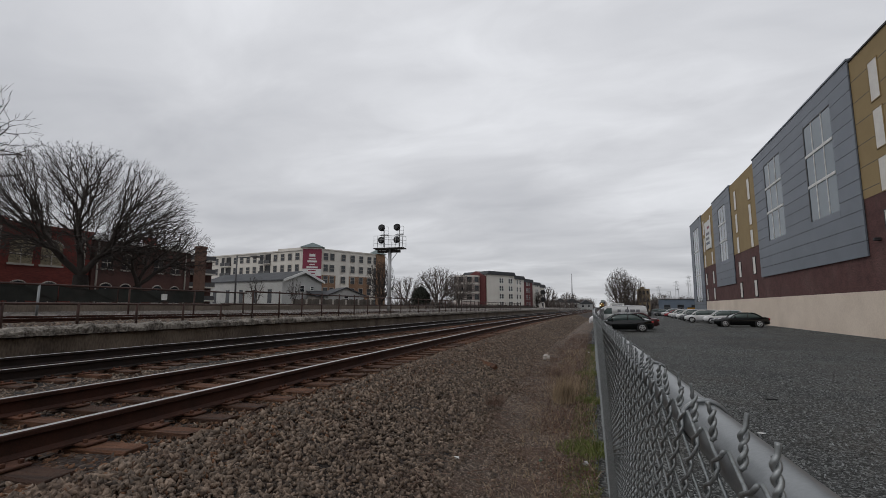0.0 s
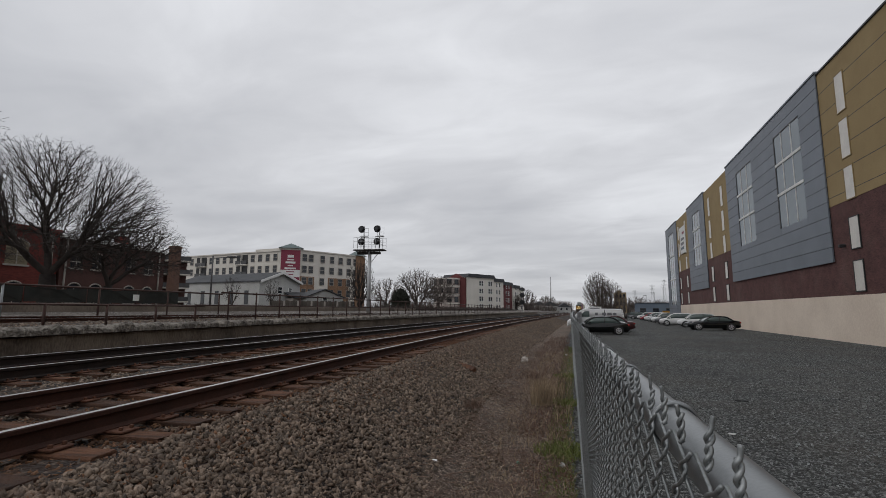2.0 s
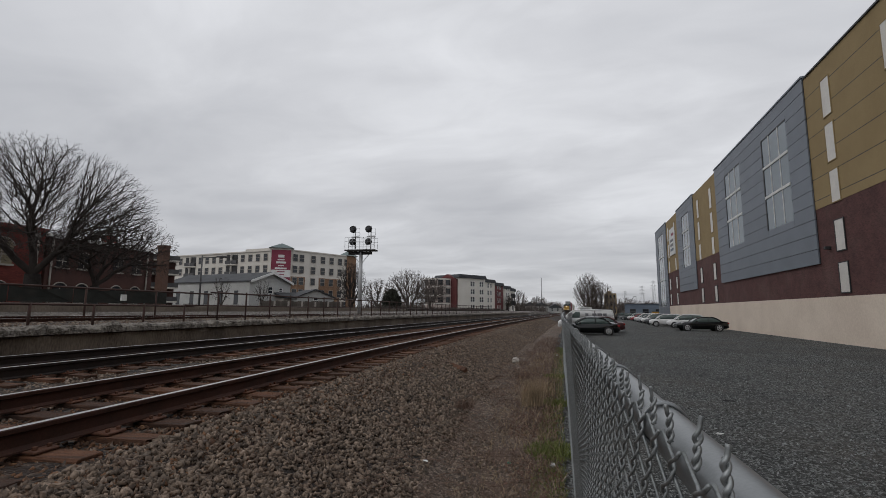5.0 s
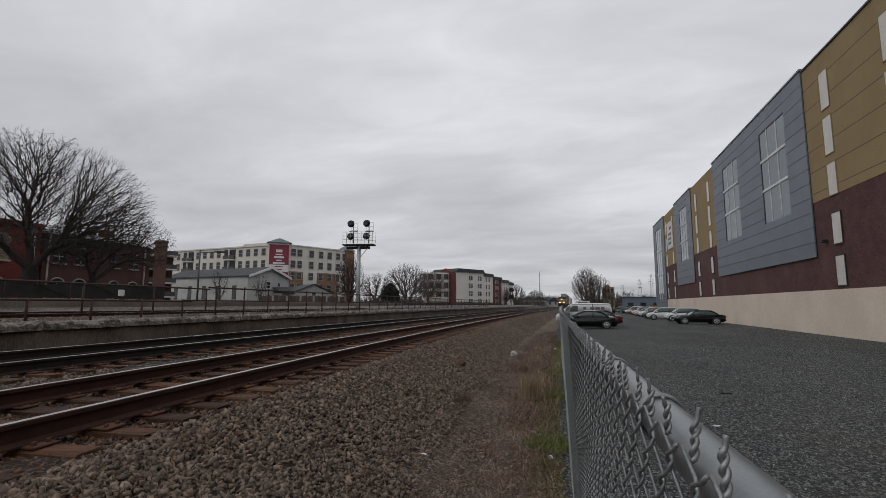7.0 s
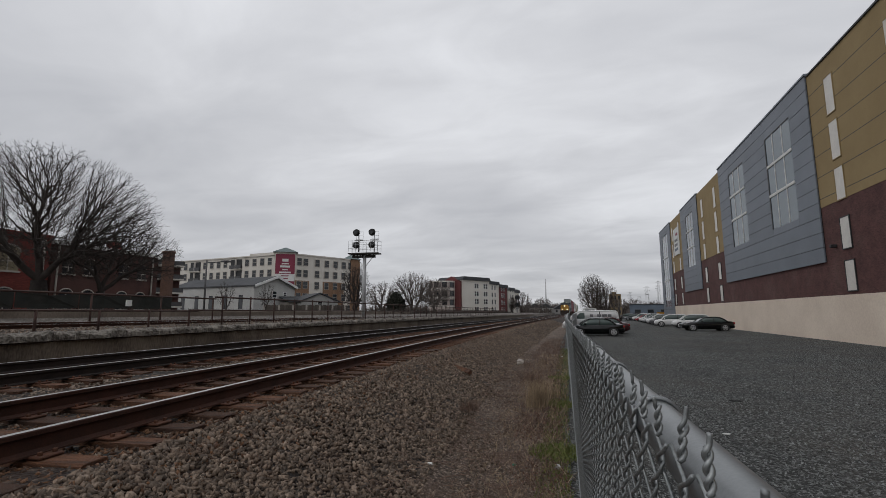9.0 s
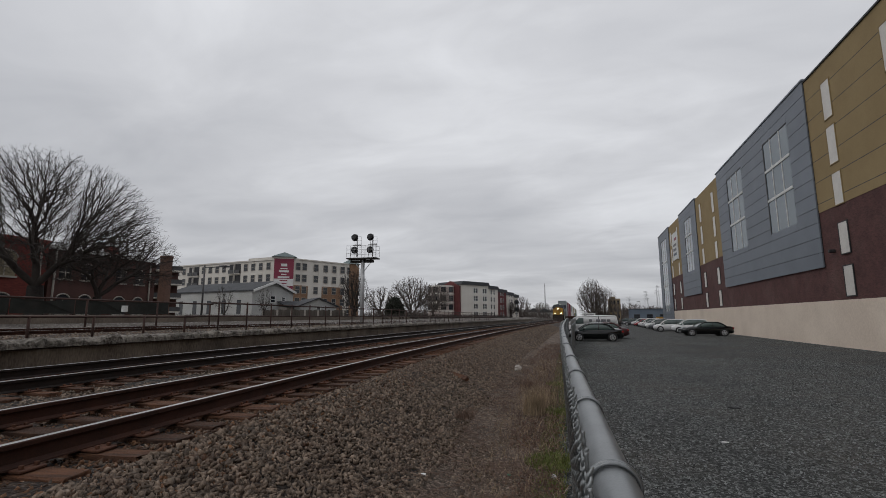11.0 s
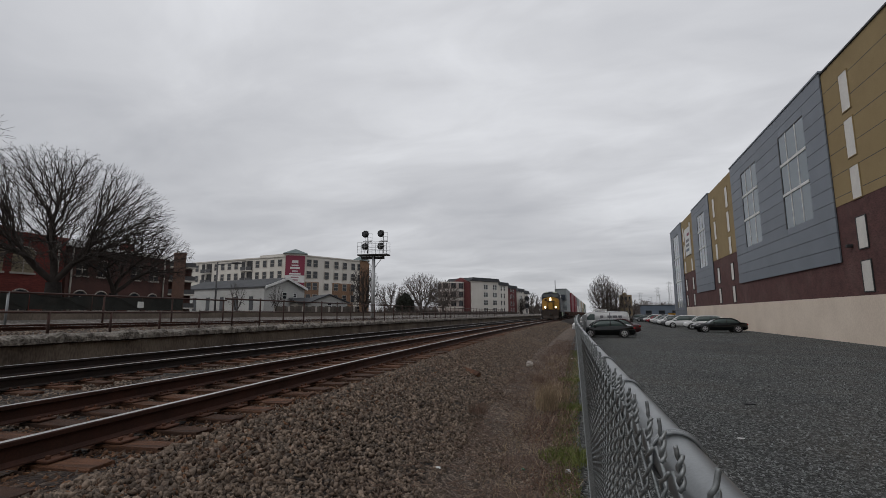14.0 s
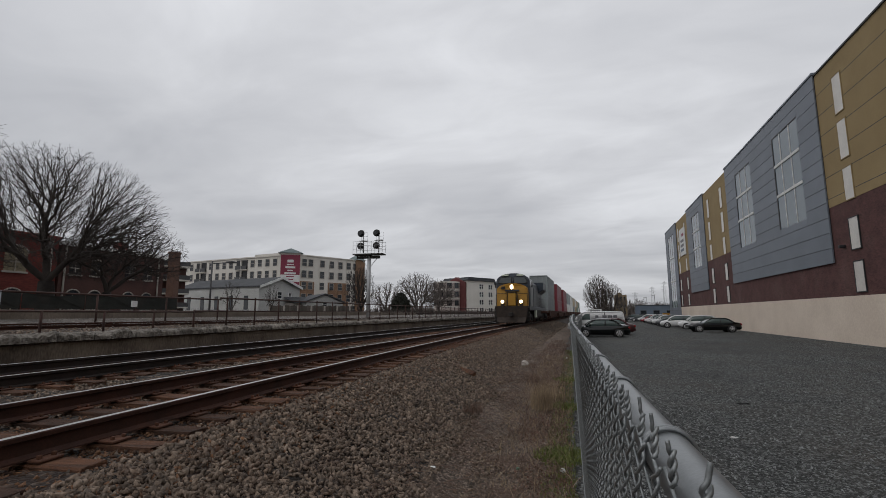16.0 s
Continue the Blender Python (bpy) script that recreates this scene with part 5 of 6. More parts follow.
for k in range(5):
    z = 2.3 + 3.0 * k
    for i, x in enumerate((1.2, 3.1, 6.6, 9.6, 12.4, 15.2, 17.4)):
        if x > L2 - 3.2:
            continue
        window_on(right, x, x + 1.25, z, z + 1.75, M_trim, M_dglass, y=-0.13)
    x = 2.0
    i = 0
    while x < L1 - 2.5:
        if i % 5 in (2,):
            # balcony bay: a flat black panel stands for the shade of a recess
            bay = part("balcony", box(x, x + 4.2, -0.04, 0.3, z - 0.55, z + 2.0), M_dark, left)
            part("balcony_post", box(x + 2.0, x + 2.2, -0.5, 0.0, z - 0.5, z + 2.0), M_stucco, bay)
            part("balcony_rail", box(x, x + 4.2, -0.5, -0.42, z - 0.5, z + 0.45), M_winframe, bay)
            part("balcony_slab", box(x - 0.1, x + 4.3, -0.55, 0.2, z - 0.75, z - 0.55), M_stucco, bay)
            x += 5.4
        else:
            window_on(left, x, x + 1.3, z, z + 1.75, M_trim, M_dglass)
            x += 2.7
        i += 1
tower, L3 = wing(flat, (-74.6, 99.9), (-70.6, 102.7), 4.5, 1.2, 17.6, M_stucco, "tower")
hip_roof(tower, -0.2, L3 + 0.2, -0.2, 4.6, 17.4, 1.5, M_teal_roof)
banner = part("banner", box(0.1, L3 - 0.1, -0.14, -0.06, 8.6, 16.9), M_maroon, tower, "maroon hanging banner with pale lettering")
bm = box(0.1, L3 - 0.1, -0.16, -0.145, 10.0, 11.8)
part("banner_band", bm, M_white, banner)
for z, w, h in ((15.3, 1.5, 0.7), (14.4, 1.7, 0.28), (13.7, 2.4, 0.5), (12.9, 1.3, 0.28), (12.2, 2.8, 0.4), (9.4, 2.8, 0.35)):
    part("lettering", box(L3 / 2 - w / 2, L3 / 2 + w / 2, -0.165, -0.15, z - h / 2, z + h / 2), M_white, banner)
for k, w in enumerate((1.9, 1.6)):
    part("lettering", box(L3 / 2 - w / 2, L3 / 2 + w / 2, -0.175, -0.162, 11.2 - 0.7 * k, 11.45 - 0.7 * k), M_maroon, banner)

# white shed with a gable
shed = thing("shed", "long white block shed with a dark gabled roof", "building")
sw, SL = wing(shed, (-45.2, 56.1), (-43.9, 64.0), 18.5, 1.2, 5.9, M_shed)
part("gable", prism([(0, 5.89), (SL, 5.89), (SL / 2, 7.3)], "y", 0.0, 0.3), M_shed, sw)
for x0, x1 in ((-0.2, SL / 2), (SL / 2, SL + 0.2)):
    za, zb = (5.84, 7.34) if x0 < 0 else (7.34, 5.84)
    part("roof", prism([(x0, za), (x1, zb), (x1, zb + 0.16), (x0, za + 0.16)], "y", -0.4, 18.9), M_roof, sw)
    part("bargeboard", prism([(x0, za - 0.16), (x1, zb - 0.16), (x1, zb + 0.2), (x0, za + 0.2)], "y", -0.5, -0.41), M_white, sw)
window_on(sw, 3.4, 4.2, 4.3, 5.2, M_white, M_dglass)
window_on(sw, 5.6, 6.2, 4.6, 5.1, M_white, M_dglass)
for k in range(5):
    side = part("window", box(-0.05, 0.02, 2.2 + 3.2 * k, 3.0 + 3.2 * k, 2.6, 4.6), M_dglass, sw)
    part("window_frame", box(-0.08, -0.045, 2.15 + 3.2 * k, 3.05 + 3.2 * k, 4.6, 4.75), M_shed, side)
lean = thing("lean_to", "low lean-to with a dark shingled roof before the shed", "building")
ln, LL = wing(lean, (-42.6, 60.6), (-41.6, 64.8), 2.0, 1.2, 3.6, M_trim)
part("roof", prism([(-0.35, 3.6), (2.2, 4.5), (2.2, 4.62), (-0.35, 3.74)], "x", -0.3, LL + 0.3), M_roof, ln)
window_on(ln, 1.4, 2.2, 2.2, 3.0, M_white, M_dglass)
M_board = material("grey_boards", (0.05, 0.042, 0.035), (0.11, 0.095, 0.08), rough=0.9, scale=2, fine=30, bump=0.2, piece=0.3)
yard = thing("yard_fence", "weathered board fence before the shed", "fence")
for k in range(44):
    f = k / 44
    part("board", box(-0.02, 0.02, 0, 0.3, 0, 1.75 + 0.06 * math.sin(k * 1.7)), M_board if k % 7 else M_trim, yard).matrix_basis = pose(-43.0 + 8.2 * f, 55.5 + 9.0 * f, 1.38, 0, 0, -42)
hut = thing("small_house", "small cream house with a low gable", "building")
hw, HL = wing(hut, (-40.0, 60.0), (-36.3, 64.2), 8, 1.2, 3.7, M_shed)
part("gable", prism([(0, 3.69), (HL, 3.69), (HL / 2, 4.8)], "y", 0, 0.3), M_shed, hw)
for x0, x1, za, zb in ((-0.3, HL / 2, 3.6, 4.85), (HL / 2, HL + 0.3, 4.85, 3.6)):
    part("roof", prism([(x0, za), (x1, zb), (x1, zb + 0.16), (x0, za + 0.16)], "y", -0.3, 8.3), M_roof, hw)
window_on(hw, HL / 2 - 0.3, HL / 2 + 0.3, 3.0, 3.6, M_white, M_dglass)
# brick row beside the big tree
row_a = thing("brick_building", "two-storey bright red brick building with arched windows", "building", "brick row")
ra, RL = wing(row_a, (-41.3, 6.0), (-40.9, 26.4), 14, 1.2, 8.05, M_redbrick)
row_b = thing("brick_building", "two-storey dark brick building with white cornice", "building", "brick row")
rb, RBL = wing(row_b, (-40.85, 26.6), (-41.9, 37.2), 12, 1.2, 7.75, M_brick_dark)
part("cornice", box(-0.1, RL, -0.3, 0.3, 7.9, 8.2), M_redbrick, ra)
part("cornice", box(-0.1, RBL + 0.1, -0.3, 0.3, 7.6, 7.9), M_white, rb, "white painted cornice")


def arched_window(parent, x, z0, z1, w=1.1, glass=None):
    """A sash window under a brick arch."""
    out = [(x - w / 2, z0), (x + w / 2, z0)] + [(x + w / 2 * math.cos(radians(a)), z1 + w * 0.35 * math.sin(radians(a))) for a in range(0, 181, 20)]
    pane = part("window", prism(out, "y", -0.03, 0.03), glass or M_dglass, parent)
    bm = bmesh.new()
    for a, b in zip(range(0, 180, 20), range(20, 181, 20)):
        p, q = ((x + (w / 2 + 0.04) * math.cos(radians(t)), -0.05, z1 + (w * 0.35 + 0.04) * math.sin(radians(t))) for t in (a, b))
        add_tube(bm, p, q, 0.06, sides=4)
    add_box(bm, x - w / 2 - 0.1, x + w / 2 + 0.1, -0.12, 0.0, z0 - 0.14, z0)
    add_box(bm, x - 0.03, x + 0.03, -0.05, 0.0, z0, z1)
    add_box(bm, x - w / 2, x + w / 2, -0.05, 0.0, (z0 + z1) / 2 - 0.04, (z0 + z1) / 2 + 0.04)
    part("window_frame", bm, M_trim, pane)


for x in (2.5, 5.8, 9.2, 12.6, 15.6, 17.6):
    arched_window(ra, x, 5.2, 6.6, 1.45, M_archglass)
    arched_window(ra, x, 2.3, 3.5, 1.1)
for x in (1.3, 3.2, 6.6, 8.7):
    arched_window(rb, x, 5.3, 6.3, 1.0)
    arched_window(rb, x, 2.4, 3.6, 1.1)
for par, x in ((ra, 14.2), (ra, 19.9), (rb, 0.35), (rb, 9.9)):
    part("downspout", tube((x, -0.1, 1.4), (x, -0.1, 7.8), 0.07), M_trim, par)
for par, x, y in ((rb, 7.2, 2.0), (ra, 15.2, 3.0), (ra, 17.4, 3.0)):
    part("chimney", box(x, x + 0.9, y, y + 0.8, 7.6, 9.0), M_redbrick, par)
stack = thing("chimney_stack", "square brown brick chimney stack", "chimney", at=(-37.3, 34.2, 1.3), turn=8)
bm = box(-0.37, 0.37, -0.37, 0.37, 0, 6.4, 0.02)
part("shaft", bm, M_brick, stack)
part("cap", box(-0.42, 0.42, -0.42, 0.42, 6.3, 6.5, 0.02), M_brick, stack)
deck = thing("balcony_block", "building end with stacked open balconies", "building")
dk, DL = wing(deck, (-43.6, 38.2), (-42.5, 40.6), 3, 1.2, 7.4, M_brick_dark)
for k in range(4):
    z = 2.6 + 1.45 * k
    bal = part("balcony", box(0, DL, -1.2, 0, z, z + 0.14), M_stucco, dk)
    part("balcony_rail", box(0, DL, -1.2, -1.14, z + 0.14, z + 0.6), M_winframe, bal)

# brick and cream flats down the line
flats = thing("apartment_building", "brick and cream apartment blocks with dark pitched roofs", "building")
rnd_t = thing("corner_tower", "rounded corner block of buff brick and pale bands", "building")
bm = bmesh.new()
pts = [(4.7 * math.cos(radians(a)), 4.0 * math.sin(radians(a))) for a in range(180, 361, 20)] + [(4.7, 8), (-4.7, 8)]
body = part("wall", prism(pts, "z", 0, 11.4), M_brick_buff, rnd_t)
for z in (2.6, 5.6, 8.6, 11.2):
    ring = [(p[0] * 1.015, p[1] * 1.02) for p in pts]
    part("band", prism(ring, "z", z, z + 0.5), M_stucco, rnd_t)
for k in range(3):
    for a in (210, 245, 280, 315):
        p = Vector((4.74 * math.cos(radians(a)), 4.04 * math.sin(radians(a)), 0))
        w = part("window", box(-0.85, 0.85, -0.06, 0.1, 3.4 + 3 * k, 5.2 + 3 * k), M_dglass, rnd_t)
        w.matrix_basis = Matrix.Translation(p) @ Matrix.Rotation(math.atan2(p.y * 1.3, p.x) + math.pi / 2, 4, "Z")
rnd_t.matrix_basis = pose(-48.0, 157.5, 1.2, 0, 0, 16)
red, _ = wing(flats, (-45.8, 158.5), (-41.2, 156.5), 10, 1.2, 12.8, M_maroonbrick)
part("gable", prism([(-3.4, 12.7), (5.0, 12.7), (0.8, 14.6)], "y", 0, 6), M_maroonbrick, red)
NX = [((-40.6, 157.0), (-33.6, 169.5), 13.3, M_stucco), ((-34.8, 172.0), (-32.0, 180.0), 12.5, M_stucco), ((-33.0, 184.0), (-30.8, 193.0), 11.9, M_maroonbrick), ((-31.0, 196), (-29.4, 204), 11.2, M_stucco), ((-29.8, 207), (-28.6, 213), 10.6, M_stucco)]
for a, b, zt, mat in NX:
    w, wl_ = wing(flats, a, b, 12, 1.2, zt, mat)
    part("roof", prism([(-0.5, zt), (wl_ + 0.5, zt), (wl_ - 0.4, zt + 1.2), (0.5, zt + 1.2)], "y", -0.5, 12), M_roof, w)
    for k in range(4):
        z = 2.3 + 2.75 * k
        for f in ((0.44, 0.52, 0.78, 0.86) if wl_ > 10 else (0.35, 0.6)):
            window_on(w, wl_ * f, wl_ * f + 0.85, z, z + 1.6, M_white, M_dglass)

for k, (x, y, w_, h_) in enumerate(((-21.5, 225, 7, 4.0), (-15.0, 232, 6, 3.4), (-27.0, 232, 6, 4.2))):
    fh = thing("far_house", "small pale house far down the line", "house", "far houses")
    fw_, fl_ = wing(fh, (x, y), (x + w_, y + 1), 7, 0.8, h_, M_shed)
    part("roof", prism([(-0.3, h_), (fl_ + 0.3, h_), (fl_ / 2, h_ + 2.0)], "y", -0.3, 7.3), M_roof, fw_)
    window_on(fw_, fl_ * 0.2, fl_ * 0.35, 2.0, 3.2, M_white, M_dglass)
    window_on(fw_, fl_ * 0.62, fl_ * 0.77, 2.0, 3.2, M_white, M_dglass)

# ---- railway signals ----


def signal_head(parent, x, z):
    s = part("signal_head", tube((0, -0.28, z), (0, 0.06, z), 0.21, 0.18, 18), M_dark, parent, "black round signal target")
    s.location = (x, 0, 0)
    bm = bmesh.new()
    bmesh.ops.create_circle(bm, cap_ends=True, radius=0.31, segments=24)
    r = bmesh.ops.extrude_face_region(bm, geom=bm.faces[:])
    for v in r["geom"]:
        if isinstance(v, bmesh.types.BMVert):
            v.co.z += 0.04
    for v in bm.verts:
        v.co = Vector((v.co.x, 0.0 + v.co.z, z + v.co.y))
    part("target", bm, M_dark, s)
    for dz in (0.0,):
        part("lens", tube((0, -0.2, z + dz), (0, -0.29, z + dz), 0.11, sides=12), M_dglass, s)


sig = thing("signal_mast", "grey bracket mast with four black signal heads", "signal", at=(-18.0, 36.2, 1.4), turn=6)
part("mast", tube((0, 0, -0.1), (0, 0, 5.58), 0.17, 0.15, 14), M_sigpaint, sig)
part("base", box(-0.4, 0.4, -0.4, 0.4, -0.1, 0.25, 0.03), M_concrete, sig)
part("platform", box(-1.35, 1.35, -0.45, 0.45, 5.56, 5.66), M_grime, sig)
part("crossbeam", box(-1.1, 0.95, -0.12, 0.12, 5.26, 5.48), M_grime, sig)
for s in (-1, 1):
    part("brace", tube((0, 0, 4.4), (s * 0.85, 0, 5.45), 0.03, sides=6), M_sigpaint, sig)
for y in (-0.44, 0.44):
    bm = bmesh.new()
    for k in range(9):
        x = -1.32 + 0.33 * k
        add_tube(bm, (x, y, 5.78), (x, y, 6.7), 0.013, sides=4)
    for z in (6.05, 6.35, 6.7):
        add_tube(bm, (-1.32, y, z), (1.32, y, z), 0.013, sides=4)
    part("guard_rail", bm, M_sigpaint, sig)
for x in (-0.8, 0.62):
    part("signal_pole", tube((x + 0.2, 0.1, 5.78), (x + 0.2, 0.1, 7.75), 0.05, sides=8), M_sigpaint, sig)
    signal_head(sig, x, 6.38)
    signal_head(sig, x, 7.48)
    bm = bmesh.new()
    for sx in (-0.1, 0.5):
        add_tube(bm, (x + sx, 0.35, 6.8), (x + sx, 0.35, 7.6), 0.013, sides=4)
    for z in (6.95, 7.25, 7.6):
        add_tube(bm, (x - 0.1, 0.35, z), (x + 0.5, 0.35, z), 0.013, sides=4)
    add_box(bm, x - 0.15, x + 0.55, -0.05, 0.4, 6.8, 6.84)
    part("ladder_cage", bm, M_sigpaint, sig)
sig2 = thing("signal_mast", "slim mast with two black signal heads by the far track", "signal", at=(-16.4, 119.0, 1.3))
part("mast", tube((0, 0.1, 0), (0, 0.1, 5.0), 0.09, sides=8), M_sigpaint, sig2)
for z in (2.6, 4.4):
    signal_head(sig2, 0, z)
    part("backboard", tube((0, 0.05, z), (0, 0.1, z), 0.62, sides=18), M_dark, sig2)
    part("case", box(-0.3, 0.3, 0.0, 0.3, z - 0.5, z + 0.5), M_dark, sig2)
lamp = thing("street_lamp", "thin dark street lamp with a flat head", "lamp", at=(-31.1, 32.4, 1.4))
part("pole", tube((0, 0, 0), (0, 0, 5.1), 0.09, 0.06), M_winframe, lamp)
part("arm", tube((0, 0, 4.9), (1.0, 0.9, 5.05), 0.04), M_winframe, lamp)
part("head", box(0.8, 1.5, 0.7, 1.3, 5.0, 5.14, 0.03), M_winframe, lamp)
mastp = thing("antenna_mast", "thin grey antenna mast on the skyline", "mast", at=(-19.5, 249.0, 0.8))
part("pole", tube((0, 0, 0), (0, 0, 18.4), 0.35, 0.22), M_sigpaint, mastp)

# ---- parked cars ----
def loft(stations, ring):
    """A skin through rings of points; ring(station) gives the points of one side-to-side section."""
    bm = bmesh.new()
    rows = [[bm.verts.new(p) for p in ring(s)] for s in stations]
    n = len(rows[0])
    for a, b in zip(rows, rows[1:]):
        for k in range(n):
            f = bm.faces.new((a[k], a[(k + 1) % n], b[(k + 1) % n], b[k]))
            f.smooth = True
    bm.faces.new(rows[0][::-1])
    bm.faces.new(rows[-1])
    bmesh.ops.recalc_face_normals(bm, faces=bm.faces[:])
    return bm


SHAPES = {
    # body stations: x, half width, bottom, top; cabin: rear base, roof rear, roof front, front base, roof height, base height; axles; wheel radius
    "sedan": ([(-2.2, .58, .46, .80), (-2.12, .74, .32, .92), (-1.9, .82, .26, .97), (-1.5, .86, .23, .98), (-.9, .885, .21, .97), (-.2, .89, .2, .95), (.6, .89, .2, .93), (1.1, .88, .22, .90), (1.5, .85, .24, .84), (1.85, .80, .27, .75), (2.08, .70, .32, .66), (2.16, .56, .42, .58)],
              (-1.52, -0.62, 0.22, 1.28, 1.45, .92), 1.32, -1.32, .325),
    "coupe": ([(-2.42, .60, .46, .84), (-2.35, .78, .32, .95), (-2.1, .86, .26, .99), (-1.5, .91, .23, 1.0), (-.8, .925, .21, .97), (0, .93, .2, .95), (.8, .93, .2, .94), (1.4, .91, .22, .92), (1.9, .87, .25, .88), (2.3, .80, .28, .80), (2.46, .66, .36, .70)],
              (-1.75, -0.85, 0.0, 1.0, 1.42, .93), 1.52, -1.45, .35),
    "suv": ([(-2.18, .66, .52, .96), (-2.1, .82, .38, 1.04), (-1.8, .88, .32, 1.07), (-1.3, .91, .29, 1.06), (-.4, .92, .27, 1.03), (.5, .92, .27, 1.01), (1.1, .91, .28, .99), (1.55, .88, .3, .95), (1.9, .82, .34, .86), (2.12, .7, .42, .74)],
            (-2.05, -1.35, 0.2, 1.25, 1.62, 1.0), 1.32, -1.3, .35),
    "van": ([(-2.8, .9, .5, 1.2), (-2.75, .98, .38, 1.3), (-1.5, 1.0, .35, 1.3), (0, 1.0, .34, 1.3), (1.5, .99, .36, 1.26), (2.1, .96, .38, 1.14), (2.55, .88, .44, 1.0), (2.75, .74, .52, .82)],
            (-2.78, -2.6, 0.9, 2.05, 2.1, 1.22), 1.75, -1.8, .36),
}


def car(kind, paint, label, at, turn, category="car"):
    """A road car: lofted body, a rounded glass cabin under a painted roof, pillars, arches, tyres and spoked rims."""
    body_st, (cr, rr, rf, cf, roof_z, base_z), fw, rw, wr = SHAPES[kind]
    c = thing("car" if kind != "van" else "van", label, category, "parked cars", at=at, turn=turn)

    def ring(s):
        x, w, zb, zt = s
        zm = zb + (zt - zb) * 0.55
        return [(x, -w * 0.88, zb), (x, w * 0.88, zb), (x, w * 0.98, zb + 0.08), (x, w * 1.02, zm), (x, w * 0.985, zt - 0.10), (x, w * 0.9, zt - 0.03), (x, w * 0.7, zt), (x, 0, zt + 0.02),
                (x, -w * 0.7, zt), (x, -w * 0.9, zt - 0.03), (x, -w * 0.985, zt - 0.10), (x, -w * 1.02, zm), (x, -w * 0.98, zb + 0.08)]
    part("body", loft(body_st, ring), paint, c)
    hw = body_st[4][1] * 0.91
    top = hw * (0.74 if kind != "van" else 0.92)
    rise = roof_z - base_z

    def lift(x):
        if x < rr:
            return math.sin(math.pi / 2 * max(0.0, (x - cr) / (rr - cr))) ** 0.9
        if x > rf:
            return math.sin(math.pi / 2 * max(0.0, (cf - x) / (cf - rf))) ** 0.9
        return 1.0 + 0.035 * math.sin(math.pi * (x - rr) / (rf - rr))

    xs = [cr + (rr - cr) * k / 5 for k in range(5)] + [rr + (rf - rr) * k / 4 for k in range(5)] + [rf + (cf - rf) * k / 5 for k in range(1, 6)]
    glass_mat = M_carglass if kind != "van" else paint

    def half(f):
        return hw + (top - hw) * f

    bm = loft(xs, lambda x: [(x, -hw, base_z - 0.05), (x, hw, base_z - 0.05), (x, half(lift(x) * 0.92), base_z + (rise - 0.02) * lift(x) * 0.92), (x, half(1) * 0.84, base_z + (rise - 0.02) * lift(x)),
                             (x, -half(1) * 0.84, base_z + (rise - 0.02) * lift(x)), (x, -half(lift(x) * 0.92), base_z + (rise - 0.02) * lift(x) * 0.92)])
    part("cabin", bm, glass_mat, c)
    rx = [rr - 0.1 * (rr - cr)] + [rr + (rf - rr) * k / 5 for k in range(6)] + [rf + 0.12 * (cf - rf)]
    bm = loft(rx, lambda x: [(x, -half(0.86) - 0.015, base_z + rise * lift(x) * 0.86), (x, half(0.86) + 0.015, base_z + rise * lift(x) * 0.86), (x, half(0.95) + 0.01, base_z + rise * lift(x) * 0.95), (x, top * 0.8, base_z + rise * lift(x) + 0.012),
                             (x, -top * 0.8, base_z + rise * lift(x) + 0.012), (x, -half(0.95) - 0.01, base_z + rise * lift(x) * 0.95)])
    part("roof", bm, paint, c)
    for s in (-1, 1):
        for x0, x1, w in ((cf, rf, 0.04), (cr, rr, 0.075)):
            bm = bmesh.new()
            for k in range(5):
                xa, xb = (x0 + (x1 - x0) * q / 5 for q in (k, k + 1))
                add_tube(bm, (xa, s * half(lift(xa) * 0.95), base_z + rise * lift(xa) * 0.94), (xb, s * half(lift(xb) * 0.95), base_z + rise * lift(xb) * 0.94), w, sides=6)
            part("pillar", bm, paint, c)
        xm = (rr + rf) / 2 - 0.05
        part("pillar", tube((xm, s * hw, base_z - 0.03), (xm - 0.06, s * half(0.95), base_z + rise * 0.93), 0.04, sides=6), M_dark, c)
        part("mirror", box(cf - 0.42, cf - 0.26, s * (hw + 0.14) - 0.09, s * (hw + 0.14) + 0.09, base_z, base_z + 0.14, 0.03), paint, c)
        part("door_handle", box(xm - 0.3, xm - 0.12, s * (hw + 0.08) - 0.02, s * (hw + 0.08) + 0.02, base_z - 0.17, base_z - 0.13), paint, c)
        xf, wf, zf = body_st[-3][0], body_st[-3][1], body_st[-2][3]
        part("headlight", box(xf - 0.12, xf + 0.16, s * wf * 0.8 - 0.12, s * wf * 0.8 + 0.12, zf - 0.08, zf + 0.06, 0.03), M_alloy, c)
        part("tail_light", box(body_st[0][0] - 0.01, body_st[2][0] - 0.02, s * body_st[1][1] * 0.88 - 0.11, s * body_st[1][1] * 0.88 + 0.11, body_st[1][3] - 0.22, body_st[1][3] - 0.06, 0.03), M_tail, c)
        for x in (fw, rw):
            y = s * (body_st[4][1] - 0.08)
            part("wheel_arch", tube((x, y - 0.12, wr), (x, y + s * 0.0 + 0.105, wr), wr + 0.055, sides=20), M_dark, c)
            ty = part("tyre", tube((x, y - 0.1, wr), (x, y + 0.115, wr), wr, sides=20), M_tyre, c)
            part("rim_well", tube((x, y + s * 0.05, wr), (x, y + s * 0.122, wr), wr * 0.66, sides=16), M_dark, ty)
            bm = bmesh.new()
            for k in range(5):
                a = 2 * math.pi * k / 5 + 0.3
